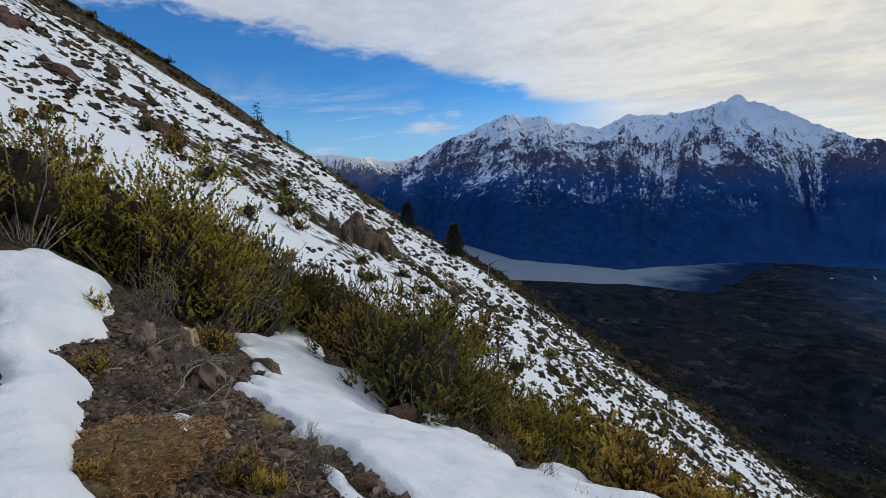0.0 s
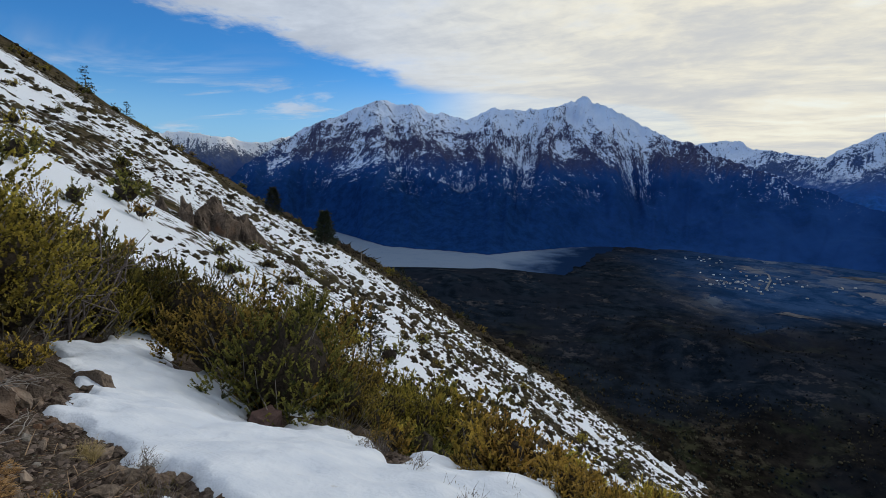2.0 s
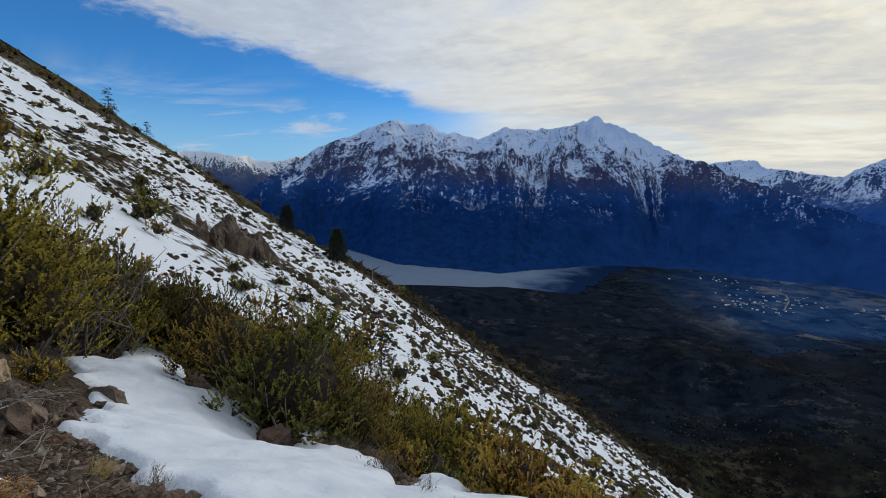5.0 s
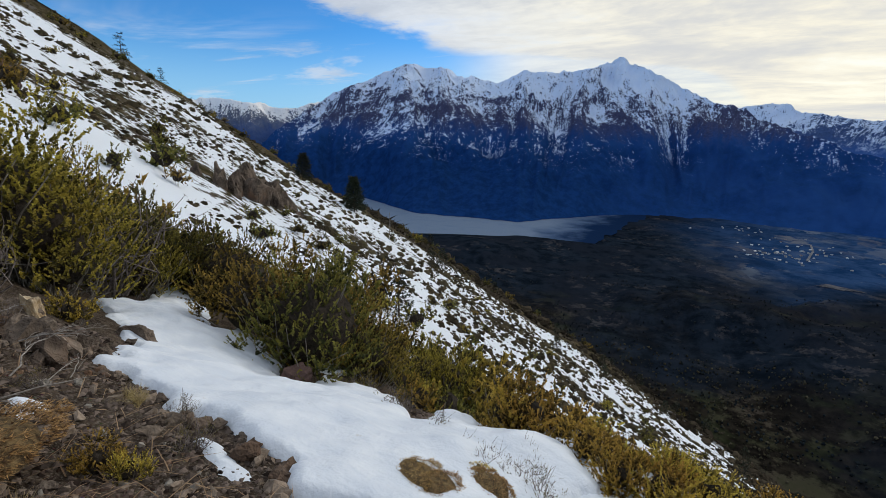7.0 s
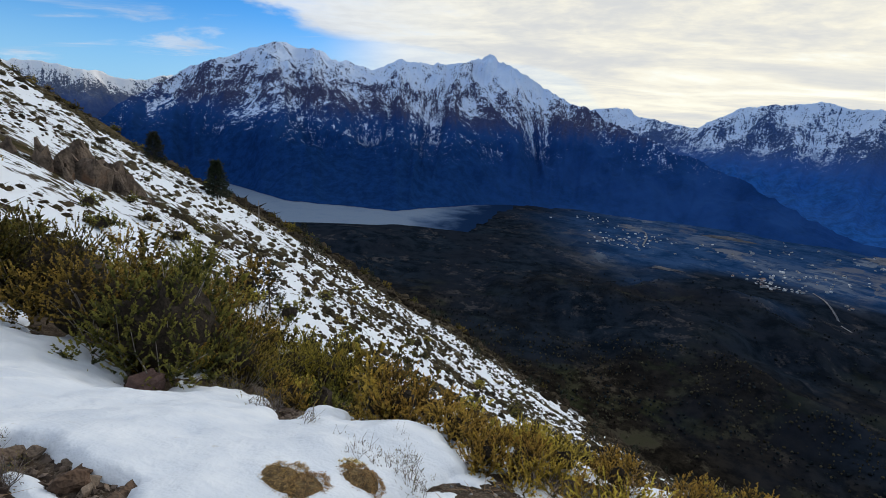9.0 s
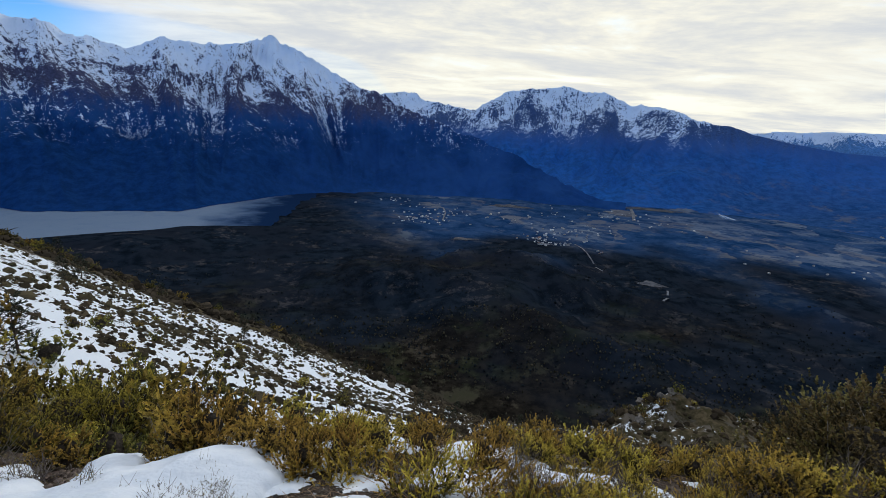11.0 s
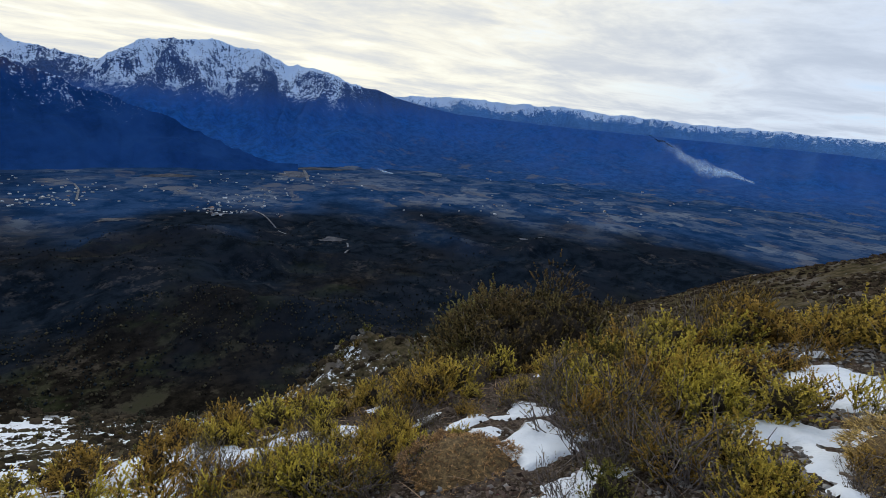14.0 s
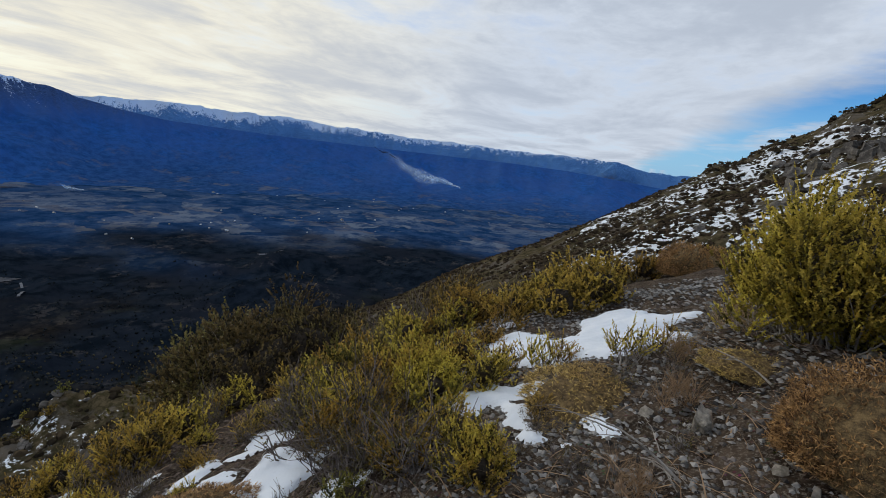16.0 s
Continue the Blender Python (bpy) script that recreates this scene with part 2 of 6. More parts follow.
def mat_ground():
    """Stony soil near by, patchy snow over heath on the hillsides, wooded slopes below: by the sheet's own 'snow' and 'wood' cover."""
    m, bsdf, (n, math_, mix, ramp, noise_, link) = material("mountain_ground")
    p, geo = place(n, link)
    snow, wood = n("ShaderNodeAttribute"), n("ShaderNodeAttribute")
    snow.attribute_name, wood.attribute_name = "snow", "wood"
    peb = n("ShaderNodeTexVoronoi")
    peb.inputs["Scale"].default_value = 26
    link(p, peb.inputs["Vector"])
    grit = noise_(p, 60, 4, 0.7)
    soil = mix(ramp(noise_(p, 5, 6, 0.65), 0.35, 0.68), (0.022, 0.016, 0.012), (0.085, 0.064, 0.048))
    soil = mix(ramp(grit, 0.48, 0.66, 0, 0.8), soil, (0.17, 0.148, 0.125))
    soil = mix(math_("MULTIPLY", ramp(peb.outputs["Distance"], 0.0, 0.35, 0.8, 0.0), ramp(noise_(p, 3, 3), 0.42, 0.6)), soil, peb.outputs["Color"], "SOFT_LIGHT")
    heath = mix(ramp(noise_(p, 0.9, 6, 0.7), 0.4, 0.62), (0.038, 0.034, 0.018), (0.095, 0.075, 0.045))
    heath = mix(ramp(noise_(p, 0.25, 5, 0.65), 0.5, 0.62), heath, (0.10, 0.088, 0.075))
    far = math_("MULTIPLY", 1.0, ramp(wood.outputs["Fac"], 0.0, 0.25))
    bare = mix(far, soil, heath)
    fine = math_("ADD", math_("ADD", math_("MULTIPLY", noise_(p, 1.8, 4, 0.62), 0.75), math_("MULTIPLY", noise_(p, 0.6, 4, 0.62), 0.70)), math_("MULTIPLY", noise_(p, 0.16, 3, 0.6), 0.55))
    cover = ramp(math_("ADD", math_("SUBTRACT", snow.outputs["Fac"], 0.5), math_("SUBTRACT", fine, 1.0)), 0.0, 0.08)
    top = mix(cover, bare, (0.74, 0.79, 0.86))
    # woods and clearings of the valley
    q = n("ShaderNodeMapping")
    q.inputs["Scale"].default_value = (1, 1, 0.4)
    link(p, q.inputs[0])
    g = q.outputs[0]
    # near-black blue: the canopy's own shade and some distance haze in the colour
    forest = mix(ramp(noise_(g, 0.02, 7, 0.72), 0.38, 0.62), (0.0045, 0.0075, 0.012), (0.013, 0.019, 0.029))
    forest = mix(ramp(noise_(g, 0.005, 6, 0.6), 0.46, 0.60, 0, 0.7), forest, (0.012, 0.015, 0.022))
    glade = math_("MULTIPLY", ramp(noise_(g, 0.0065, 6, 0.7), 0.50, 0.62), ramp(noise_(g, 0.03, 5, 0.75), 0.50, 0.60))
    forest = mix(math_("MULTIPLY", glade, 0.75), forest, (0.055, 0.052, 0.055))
    # the far plain: distance haze is put into its bluer, lighter colours
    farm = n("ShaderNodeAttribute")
    farm.attribute_name = "hazy_farmland"
    hazy_copse = mix(ramp(noise_(g, 0.011, 7, 0.75), 0.38, 0.62), (0.008, 0.029, 0.082), (0.026, 0.060, 0.140))
    # fields and hedged plots of the plain, each its own tone, blued by painted haze
    plot = n("ShaderNodeTexVoronoi")
    plot.distance = "CHEBYCHEV"
    pm = n("ShaderNodeMapping")
    pm.inputs["Rotation"].default_value, pm.inputs["Scale"].default_value = (0, 0, radians(33)), (0.0085, 0.0062, 0.0)
    warp = n("ShaderNodeVectorMath", op="MULTIPLY_ADD")
    wn = n("ShaderNodeTexNoise")
    wn.inputs["Scale"].default_value, wn.inputs["Detail"].default_value = 0.005, 6
    link(p, wn.inputs["Vector"]), link(wn.outputs["Color"], warp.inputs[0]), link(p, warp.inputs[2])
    warp.inputs[1].default_value = (260, 260, 0)
    link(warp.outputs[0], pm.inputs[0]), link(pm.outputs[0], plot.inputs["Vector"])
    plot.inputs["Scale"].default_value, plot.inputs["Randomness"].default_value = 1.0, 1.0
    sepc = n("ShaderNodeSeparateColor")
    link(plot.outputs["Color"], sepc.inputs[0])
    hazy_earth = mix(sepc.outputs[1], (0.036, 0.066, 0.135), (0.120, 0.146, 0.195))
    hazy_earth = mix(ramp(sepc.outputs[2], 0.62, 0.80, 0, 0.45), hazy_earth, (0.115, 0.106, 0.112))
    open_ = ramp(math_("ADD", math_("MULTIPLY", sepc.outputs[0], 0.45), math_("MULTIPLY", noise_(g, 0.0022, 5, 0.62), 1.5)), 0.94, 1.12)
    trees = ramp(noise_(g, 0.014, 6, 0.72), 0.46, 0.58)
    tilled = mix(math_("MULTIPLY", open_, math_("SUBTRACT", 1.0, math_("MULTIPLY", trees, 0.85))), hazy_copse, hazy_earth)
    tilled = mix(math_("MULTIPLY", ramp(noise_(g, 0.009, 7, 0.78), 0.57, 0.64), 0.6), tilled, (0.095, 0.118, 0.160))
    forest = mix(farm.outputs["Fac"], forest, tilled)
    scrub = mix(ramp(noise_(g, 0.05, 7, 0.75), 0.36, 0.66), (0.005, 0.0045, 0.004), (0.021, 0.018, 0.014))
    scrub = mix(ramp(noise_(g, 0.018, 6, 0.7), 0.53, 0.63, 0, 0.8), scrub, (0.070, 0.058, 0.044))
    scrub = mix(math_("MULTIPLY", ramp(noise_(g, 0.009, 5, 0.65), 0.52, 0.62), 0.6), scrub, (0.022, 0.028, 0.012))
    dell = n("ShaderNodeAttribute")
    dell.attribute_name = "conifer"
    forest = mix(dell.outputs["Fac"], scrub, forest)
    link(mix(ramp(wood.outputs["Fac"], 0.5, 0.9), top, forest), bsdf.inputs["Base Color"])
    bsdf.inputs["Roughness"].default_value = 0.95
    bsdf.inputs["Specular IOR Level"].default_value = 0.0
    h = math_("ADD", math_("MULTIPLY", noise_(p, 14, 5, 0.7), 0.5), math_("MULTIPLY", peb.outputs["Distance"], -0.6))
    add_bump(n, link, bsdf, h, 0.7, 0.05)
    return m


def mat_mountain(name, mid_snow, span_snow, tree_line, rock, wooded, hazy_bare_wood, snow=(0.55, 0.65, 0.82)):
    """Snow that lies in the gullies and breaks up into flecks downhill, bare rock ribs, leafless woods and dark
    evergreen woods below. Blue distance haze is mixed into all these colours.
    """
    m, bsdf, (n, math_, mix, ramp, noise_, link) = material(name)
    p, geo = place(n, link)
    sep, nor = n("ShaderNodeSeparateXYZ"), n("ShaderNodeSeparateXYZ")
    link(geo.outputs["Position"], sep.inputs[0]), link(geo.outputs["Normal"], nor.inputs[0])
    alt = sep.outputs[2]

    def layer(name_):
        at = n("ShaderNodeAttribute")
        at.attribute_name = name_
        return at.outputs["Fac"]

    def part_(v, k):
        return math_("MULTIPLY", math_("SUBTRACT", v, 0.5), k)

    fall = n("ShaderNodeCombineXYZ")
    link(layer("across"), fall.inputs[0]), link(math_("MULTIPLY", layer("down"), 0.34), fall.inputs[1])
    f = fall.outputs[0]
    streak, thin = noise_(f, 0.018, 5, 0.65, 0.6), noise_(f, 0.075, 4, 0.7, 0.5)
    big, mid, small = noise_(p, 0.004, 3, 0.6), noise_(p, 0.022, 5, 0.75), noise_(p, 0.085, 4, 0.75)
    s = math_("MULTIPLY", math_("SUBTRACT", alt, mid_snow), 0.62 / span_snow)
    for v, k in ((streak, -1.1), (thin, -1.2), (big, 0.6), (mid, 1.0), (small, 1.6), (layer("gully"), 0.7)):
        s = math_("ADD", s, part_(v, k))
    s = math_("ADD", s, math_("MULTIPLY", math_("SUBTRACT", nor.outputs[2], 0.72), 0.5))
    s = math_("SUBTRACT", s, layer("snow_lack"))
    cover = ramp(s, -0.05, 0.09)
    # old snow in the lowest gullies only
    cover = math_("MULTIPLY", cover, ramp(math_("ADD", alt, part_(mid, 300)), mid_snow - span_snow * 0.46, mid_snow - span_snow * 0.18))
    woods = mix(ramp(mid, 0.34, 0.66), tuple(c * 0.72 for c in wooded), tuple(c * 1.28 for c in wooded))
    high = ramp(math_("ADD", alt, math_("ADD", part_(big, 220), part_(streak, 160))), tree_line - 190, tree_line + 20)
    # leafless woods high up; elsewhere haze by bearing, put into the colour
    woods = mix(math_("MAXIMUM", math_("MULTIPLY", high, 0.8), math_("MULTIPLY", layer("haze_share"), ramp(big, 0.30, 0.62, 0.35, 0.9))), woods, hazy_bare_wood)
    # the slope's foot takes the plain's painted haze-blue, with lighter clearings over it
    woods = mix(math_("MULTIPLY", layer("hazy_clearings"), 0.8), woods, mix(ramp(mid, 0.36, 0.64), (0.009, 0.034, 0.100), (0.028, 0.068, 0.165)))
    woods = mix(math_("MULTIPLY", layer("hazy_clearings"), ramp(noise_(p, 0.006, 7, 0.74), 0.54, 0.62, 0, 0.8)), woods, (0.095, 0.110, 0.155))
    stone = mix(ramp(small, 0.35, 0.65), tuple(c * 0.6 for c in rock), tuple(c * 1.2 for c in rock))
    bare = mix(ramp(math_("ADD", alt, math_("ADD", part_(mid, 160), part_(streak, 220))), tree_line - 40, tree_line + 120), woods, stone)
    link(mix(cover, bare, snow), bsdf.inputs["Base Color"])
    bsdf.inputs["Roughness"].default_value = 0.9
    bsdf.inputs["Specular IOR Level"].default_value = 0.0
    add_bump(n, link, bsdf, math_("MULTIPLY", math_("ADD", small, thin), ramp(alt, tree_line - 150, tree_line + 120)), 0.6, 12.0)
    return m


def mat_plain(name, dark, light, scale, rough=0.8, bump_=0.3, dist=0.02, spec=0.25, stretch=(1, 1, 1), third=None):
    m, bsdf, (n, math_, mix, ramp, noise_, link) = material(name)
    p, _ = place(n, link, stretch)
    a, b = noise_(p, scale, 5, 0.65), noise_(p, scale * 6, 4, 0.7)
    col = mix(ramp(math_("ADD", math_("MULTIPLY", a, 0.65), math_("MULTIPLY", b, 0.35)), 0.35, 0.66), dark, light)
    if third:
        col = mix(ramp(noise_(p, scale * 0.4, 4), 0.55, 0.68), col, third)
    link(col, bsdf.inputs["Base Color"])
    bsdf.inputs["Roughness"].default_value = rough
    bsdf.inputs["Specular IOR Level"].default_value = spec
    add_bump(n, link, bsdf, math_("ADD", a, math_("MULTIPLY", b, 0.4)), bump_, dist)
    return m


def mat_leaf(name, dark, light, old, translucent=0.25, sprigs=False):
    """Leaves: each one its own shade, sprig tips coloured paler as if lit, each bush a little different."""
    m, bsdf, (n, math_, mix, ramp, noise_, link) = material(name)
    geo, info = n("ShaderNodeNewGeometry"), n("ShaderNodeObjectInfo")
    leaf_tone = geo.outputs["Random Per Island"]
    # light on the sprig tips and dark behind them, put into the leaf colour
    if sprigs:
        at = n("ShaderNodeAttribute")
        at.attribute_name = "tip_light"
        leaf_tone = ramp(at.outputs["Fac"], 0.18, 0.86)
    col = mix(leaf_tone, dark, light)
    p, _ = place(n, link)
    col = mix(ramp(noise_(p, 2.2, 3), 0.54, 0.74, 0, 0.4 if sprigs else 0.6), col, old)
    hue = n("ShaderNodeHueSaturation")
    link(ramp(info.outputs["Random"], 0, 1, 0.475, 0.515), hue.inputs["Hue"])
    link(ramp(info.outputs["Random"], 0, 1, 0.75, 1.2), hue.inputs["Value"])
    link(col, hue.inputs["Color"])
    link(hue.outputs[0], bsdf.inputs["Base Color"])
    bsdf.inputs["Roughness"].default_value = 0.6
    bsdf.inputs["Specular IOR Level"].default_value = 0.2 if translucent else 0.0
    if translucent:
        tr = n("ShaderNodeBsdfTranslucent")
        link(hue.outputs[0], tr.inputs[0])
        ms = n("ShaderNodeMixShader")
        ms.inputs[0].default_value = translucent
        out = [o for o in m.node_tree.nodes if o.bl_idname == "ShaderNodeOutputMaterial"][0]
        link(bsdf.outputs[0], ms.inputs[1]), link(tr.outputs[0], ms.inputs[2]), link(ms.outputs[0], out.inputs[0])
    return m


def mat_house_roof():
    """Sheet roofs: bare metal, dark green, rust and weathered white, one to a house."""
    m, bsdf, (n, math_, mix, ramp, noise_, link) = material("sheet_roof")
    rnd = n("ShaderNodeObjectInfo").outputs["Random"]
    p, _ = place(n, link)
    col = mix(ramp(rnd, 0.30, 0.34), (0.10, 0.105, 0.12), (0.24, 0.25, 0.27))
    col = mix(ramp(rnd, 0.62, 0.66), col, (0.17, 0.085, 0.06))
    col = mix(ramp(rnd, 0.74, 0.78), col, (0.58, 0.60, 0.63))
    link(mix(ramp(noise_(p, 0.4, 4), 0.4, 0.7, 0, 0.5), col, (0.13, 0.12, 0.11)), bsdf.inputs["Base Color"])
    bsdf.inputs["Roughness"].default_value = 0.5
    return m


def mat_water():
    m, bsdf, (n, math_, mix, ramp, noise_, link) = material("lake_water")
    p, _ = place(n, link)
    sep = n("ShaderNodeSeparateXYZ")
    link(p, sep.inputs[0])
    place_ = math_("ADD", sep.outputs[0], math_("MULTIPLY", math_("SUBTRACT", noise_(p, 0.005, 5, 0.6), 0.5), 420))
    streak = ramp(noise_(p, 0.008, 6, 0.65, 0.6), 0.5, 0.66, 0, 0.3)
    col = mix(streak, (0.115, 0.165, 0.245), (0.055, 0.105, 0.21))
    # darker eastward: the mountain's reflection put into the water's colour and IOR
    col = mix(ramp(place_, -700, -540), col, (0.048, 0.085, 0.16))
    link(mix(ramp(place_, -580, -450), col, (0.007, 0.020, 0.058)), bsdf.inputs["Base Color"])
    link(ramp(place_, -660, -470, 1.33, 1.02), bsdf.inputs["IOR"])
    bsdf.inputs["Roughness"].default_value = 0.62
    add_bump(n, link, bsdf, noise_(p, 0.02, 6, 0.7), 0.35, 4.0)
    return m


M_SNOW, M_GROUND, M_WATER = mat_snow(), mat_ground(), mat_water()
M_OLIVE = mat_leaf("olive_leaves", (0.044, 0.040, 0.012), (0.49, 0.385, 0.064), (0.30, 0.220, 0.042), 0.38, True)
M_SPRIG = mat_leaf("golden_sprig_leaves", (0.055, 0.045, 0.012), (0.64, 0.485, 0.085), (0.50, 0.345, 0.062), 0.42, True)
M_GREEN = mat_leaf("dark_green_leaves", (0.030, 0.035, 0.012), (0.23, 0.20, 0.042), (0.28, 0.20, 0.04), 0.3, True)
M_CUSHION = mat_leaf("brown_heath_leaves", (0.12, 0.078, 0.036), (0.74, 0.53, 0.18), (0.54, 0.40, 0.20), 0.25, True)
M_NEEDLE = mat_leaf("conifer_needles", (0.008, 0.014, 0.009), (0.03, 0.042, 0.02), (0.03, 0.04, 0.02), 0.1)
M_TWIG = mat_plain("grey_twig_bark", (0.14, 0.12, 0.105), (0.38, 0.35, 0.315), 12, 0.85)
M_DEADTWIG = mat_plain("dead_grey_twigs", (0.055, 0.043, 0.039), (0.25, 0.215, 0.20), 14, 0.9)
M_BARK = mat_plain("dark_bark", (0.03, 0.022, 0.016), (0.10, 0.075, 0.055), 9, 0.9)
M_STRAW = mat_leaf("dry_grass", (0.26, 0.19, 0.09), (0.55, 0.42, 0.22), (0.40, 0.29, 0.15))
M_ROCK = mat_plain("weathered_rock", (0.06, 0.045, 0.034), (0.30, 0.235, 0.18), 3.0, 0.9, 0.9, 0.06, third=(0.22, 0.13, 0.08))
M_ROCK2 = mat_plain("ochre_rock", (0.24, 0.15, 0.06), (0.50, 0.42, 0.30), 5, 0.9, 0.8, 0.04)
M_STONE = mat_plain("grey_stone", (0.11, 0.10, 0.085), (0.32, 0.29, 0.25), 10, 0.9, 0.5, 0.02, third=(0.22, 0.16, 0.11))
M_THICKET = mat_leaf("thicket_leaves", (0.030, 0.027, 0.011), (0.25, 0.200, 0.065), (0.17, 0.125, 0.045), 0.2, True)
M_CRAG = mat_plain("red_brown_crag", (0.05, 0.032, 0.028), (0.16, 0.10, 0.085), 0.5, 0.9, 0.9, 0.3)
M_CLIFF = mat_plain("dark_jointed_cliff", (0.035, 0.027, 0.022), (0.19, 0.145, 0.11), 0.9, 0.9, 1.0, 0.25, third=(0.15, 0.085, 0.05))
M_CRAGGREY = mat_plain("grey_crag", (0.06, 0.055, 0.05), (0.21, 0.19, 0.17), 0.6, 0.9, 0.9, 0.3, third=(0.14, 0.12, 0.09))
M_GRAVEL = mat_leaf("stone_chips", (0.035, 0.033, 0.032), (0.42, 0.41, 0.39), (0.18, 0.135, 0.10), 0)
M_SHARDS = mat_leaf("brown_rock_chips", (0.022, 0.017, 0.014), (0.22, 0.18, 0.145), (0.10, 0.062, 0.042), 0)
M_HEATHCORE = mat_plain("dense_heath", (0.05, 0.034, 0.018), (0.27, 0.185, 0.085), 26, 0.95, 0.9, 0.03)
# near-black brown: the shade inside the shrubs, put into the core's colour
M_SHADECORE = mat_plain("shaded_interior", (0.010, 0.008, 0.006), (0.055, 0.042, 0.030), 16, 0.95, 0.9, 0.03)
M_HEATH = mat_leaf("hillside_heath_leaves", (0.022, 0.019, 0.014), (0.090, 0.072, 0.044), (0.085, 0.08, 0.035), 0)
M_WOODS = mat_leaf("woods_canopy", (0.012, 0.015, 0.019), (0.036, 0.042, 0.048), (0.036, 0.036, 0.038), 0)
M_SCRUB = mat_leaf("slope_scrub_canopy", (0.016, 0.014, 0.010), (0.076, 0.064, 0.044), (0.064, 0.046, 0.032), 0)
M_WALL = mat_leaf("house_wall", (0.20, 0.20, 0.21), (0.55, 0.54, 0.53), (0.30, 0.26, 0.23), 0)
M_ROOF = mat_house_roof()
# bluish greys: distance haze is mixed into the pasture and road colours
M_FIELD = mat_plain("hazy_pasture", (0.045, 0.055, 0.080), (0.145, 0.150, 0.175), 0.02, 0.95, 0.2, 1.0, 0.03, third=(0.014, 0.02, 0.03))
M_FIELD2 = mat_plain("hazy_dull_pasture", (0.03, 0.036, 0.05), (0.12, 0.12, 0.13), 0.02, 0.95, 0.2, 1.0, 0.03, third=(0.012, 0.018, 0.03))
M_ROAD = mat_plain("hazy_gravel_road", (0.085, 0.090, 0.105), (0.19, 0.195, 0.21), 0.03, 0.95, 0.2, 1.0, 0.03)


def mat_smoke():
    m, bsdf, (n, math_, mix, ramp, noise_, link) = material("thin_smoke")
    p, _ = place(n, link)
    bsdf.inputs["Base Color"].default_value = (0.66, 0.78, 0.92, 1)
    bsdf.inputs["Roughness"].default_value = 1.0
    bsdf.inputs["Specular IOR Level"].default_value = 0.0
    thin = n("ShaderNodeAttribute")
    thin.attribute_name = "smoke_share"
    veil = math_("MULTIPLY", ramp(noise_(p, 0.016, 5, 0.7), 0.34, 0.62, 0.05, 1.0), thin.outputs["Fac"])
    tr, glow, clear = n("ShaderNodeBsdfTranslucent"), n("ShaderNodeMixShader"), n("ShaderNodeBsdfTransparent")
    tr.inputs[0].default_value, glow.inputs[0].default_value = (0.62, 0.78, 0.96, 1), 0.5
    veiled = n("ShaderNodeMixShader")
    out = [o for o in m.node_tree.nodes if o.bl_idname == "ShaderNodeOutputMaterial"][0]
    link(bsdf.outputs[0], glow.inputs[1]), link(tr.outputs[0], glow.inputs[2])
    link(veil, veiled.inputs[0]), link(clear.outputs[0], veiled.inputs[1]), link(glow.outputs[0], veiled.inputs[2])
    link(veiled.outputs[0], out.inputs[0])
    return m


M_SMOKE = mat_smoke()


# ---------------------------------------------------------------- mesh helpers
def mesh_of(name, verts, faces, material_, smooth=True):
    me = bpy.data.meshes.new(name)
    verts = np.asarray(verts, dtype=np.float32)
    faces = np.asarray(faces, dtype=np.int32)
    k = faces.shape[1]
    me.vertices.add(len(verts))
    me.vertices.foreach_set("co", verts.ravel())
    me.loops.add(faces.size)
    me.loops.foreach_set("vertex_index", faces.ravel())
    me.polygons.add(len(faces))
    me.polygons.foreach_set("loop_start", np.arange(0, faces.size, k, dtype=np.int32))
    me.polygons.foreach_set("use_smooth", np.full(len(faces), smooth))
    me.update(calc_edges=True)
    me.validate()
    me.materials.append(material_)
    return me


def part(name, me, parent=None, label=""):
    ob = new(name, me)
    if parent is not None:
        ob.parent = parent
    return tagged(ob, label)


def sheet(rows, cols):
    """Quads of a grid of points."""
    i, j = np.meshgrid(np.arange(rows - 1), np.arange(cols - 1), indexing="ij")
    a = (i * cols + j).ravel()
    return np.stack([a, a + 1, a + cols + 1, a + cols], 1)


def float_layer(me, name, values):
    me.attributes.new(name, "FLOAT", "POINT").data.foreach_set("value", np.asarray(values, np.float32))


def tube_points(path, radii, sides=5):
    """Vertices and faces of a tapering tube along a path."""
    path = np.asarray(path, float)
    t = np.gradient(path, axis=0)
    t /= np.linalg.norm(t, axis=1, keepdims=True) + 1e-9
    ref = np.array([0.31, 0.77, 0.55])
    s = np.cross(t, ref)
    s /= np.linalg.norm(s, axis=1, keepdims=True) + 1e-9
    b = np.cross(t, s)
    ang = np.arange(sides) * 2 * np.pi / sides
    ring = (np.cos(ang)[None, :, None] * s[:, None] + np.sin(ang)[None, :, None] * b[:, None]) * np.asarray(radii)[:, None, None]
    v = (path[:, None] + ring).reshape(-1, 3)
    f = []
    for k in range(len(path) - 1):
        for q in range(sides):
            f.append((k * sides + q, k * sides + (q + 1) % sides, (k + 1) * sides + (q + 1) % sides, (k + 1) * sides + q))
    return v, np.array(f)


def merge(pieces):
    vs, fs, base = [], [], 0
    for v, f in pieces:
        vs.append(v), fs.append(f + base)
        base += len(v)
    return np.concatenate(vs), np.concatenate(fs)


def polar(az, el_or_z, d, is_el=True):
    """A point by its bearing, distance and elevation (from eye height) in degrees."""
    a = radians(az)
    z = 1.5 + d * math.tan(radians(el_or_z)) if is_el else el_or_z
    return d * math.sin(a), d * math.cos(a), z


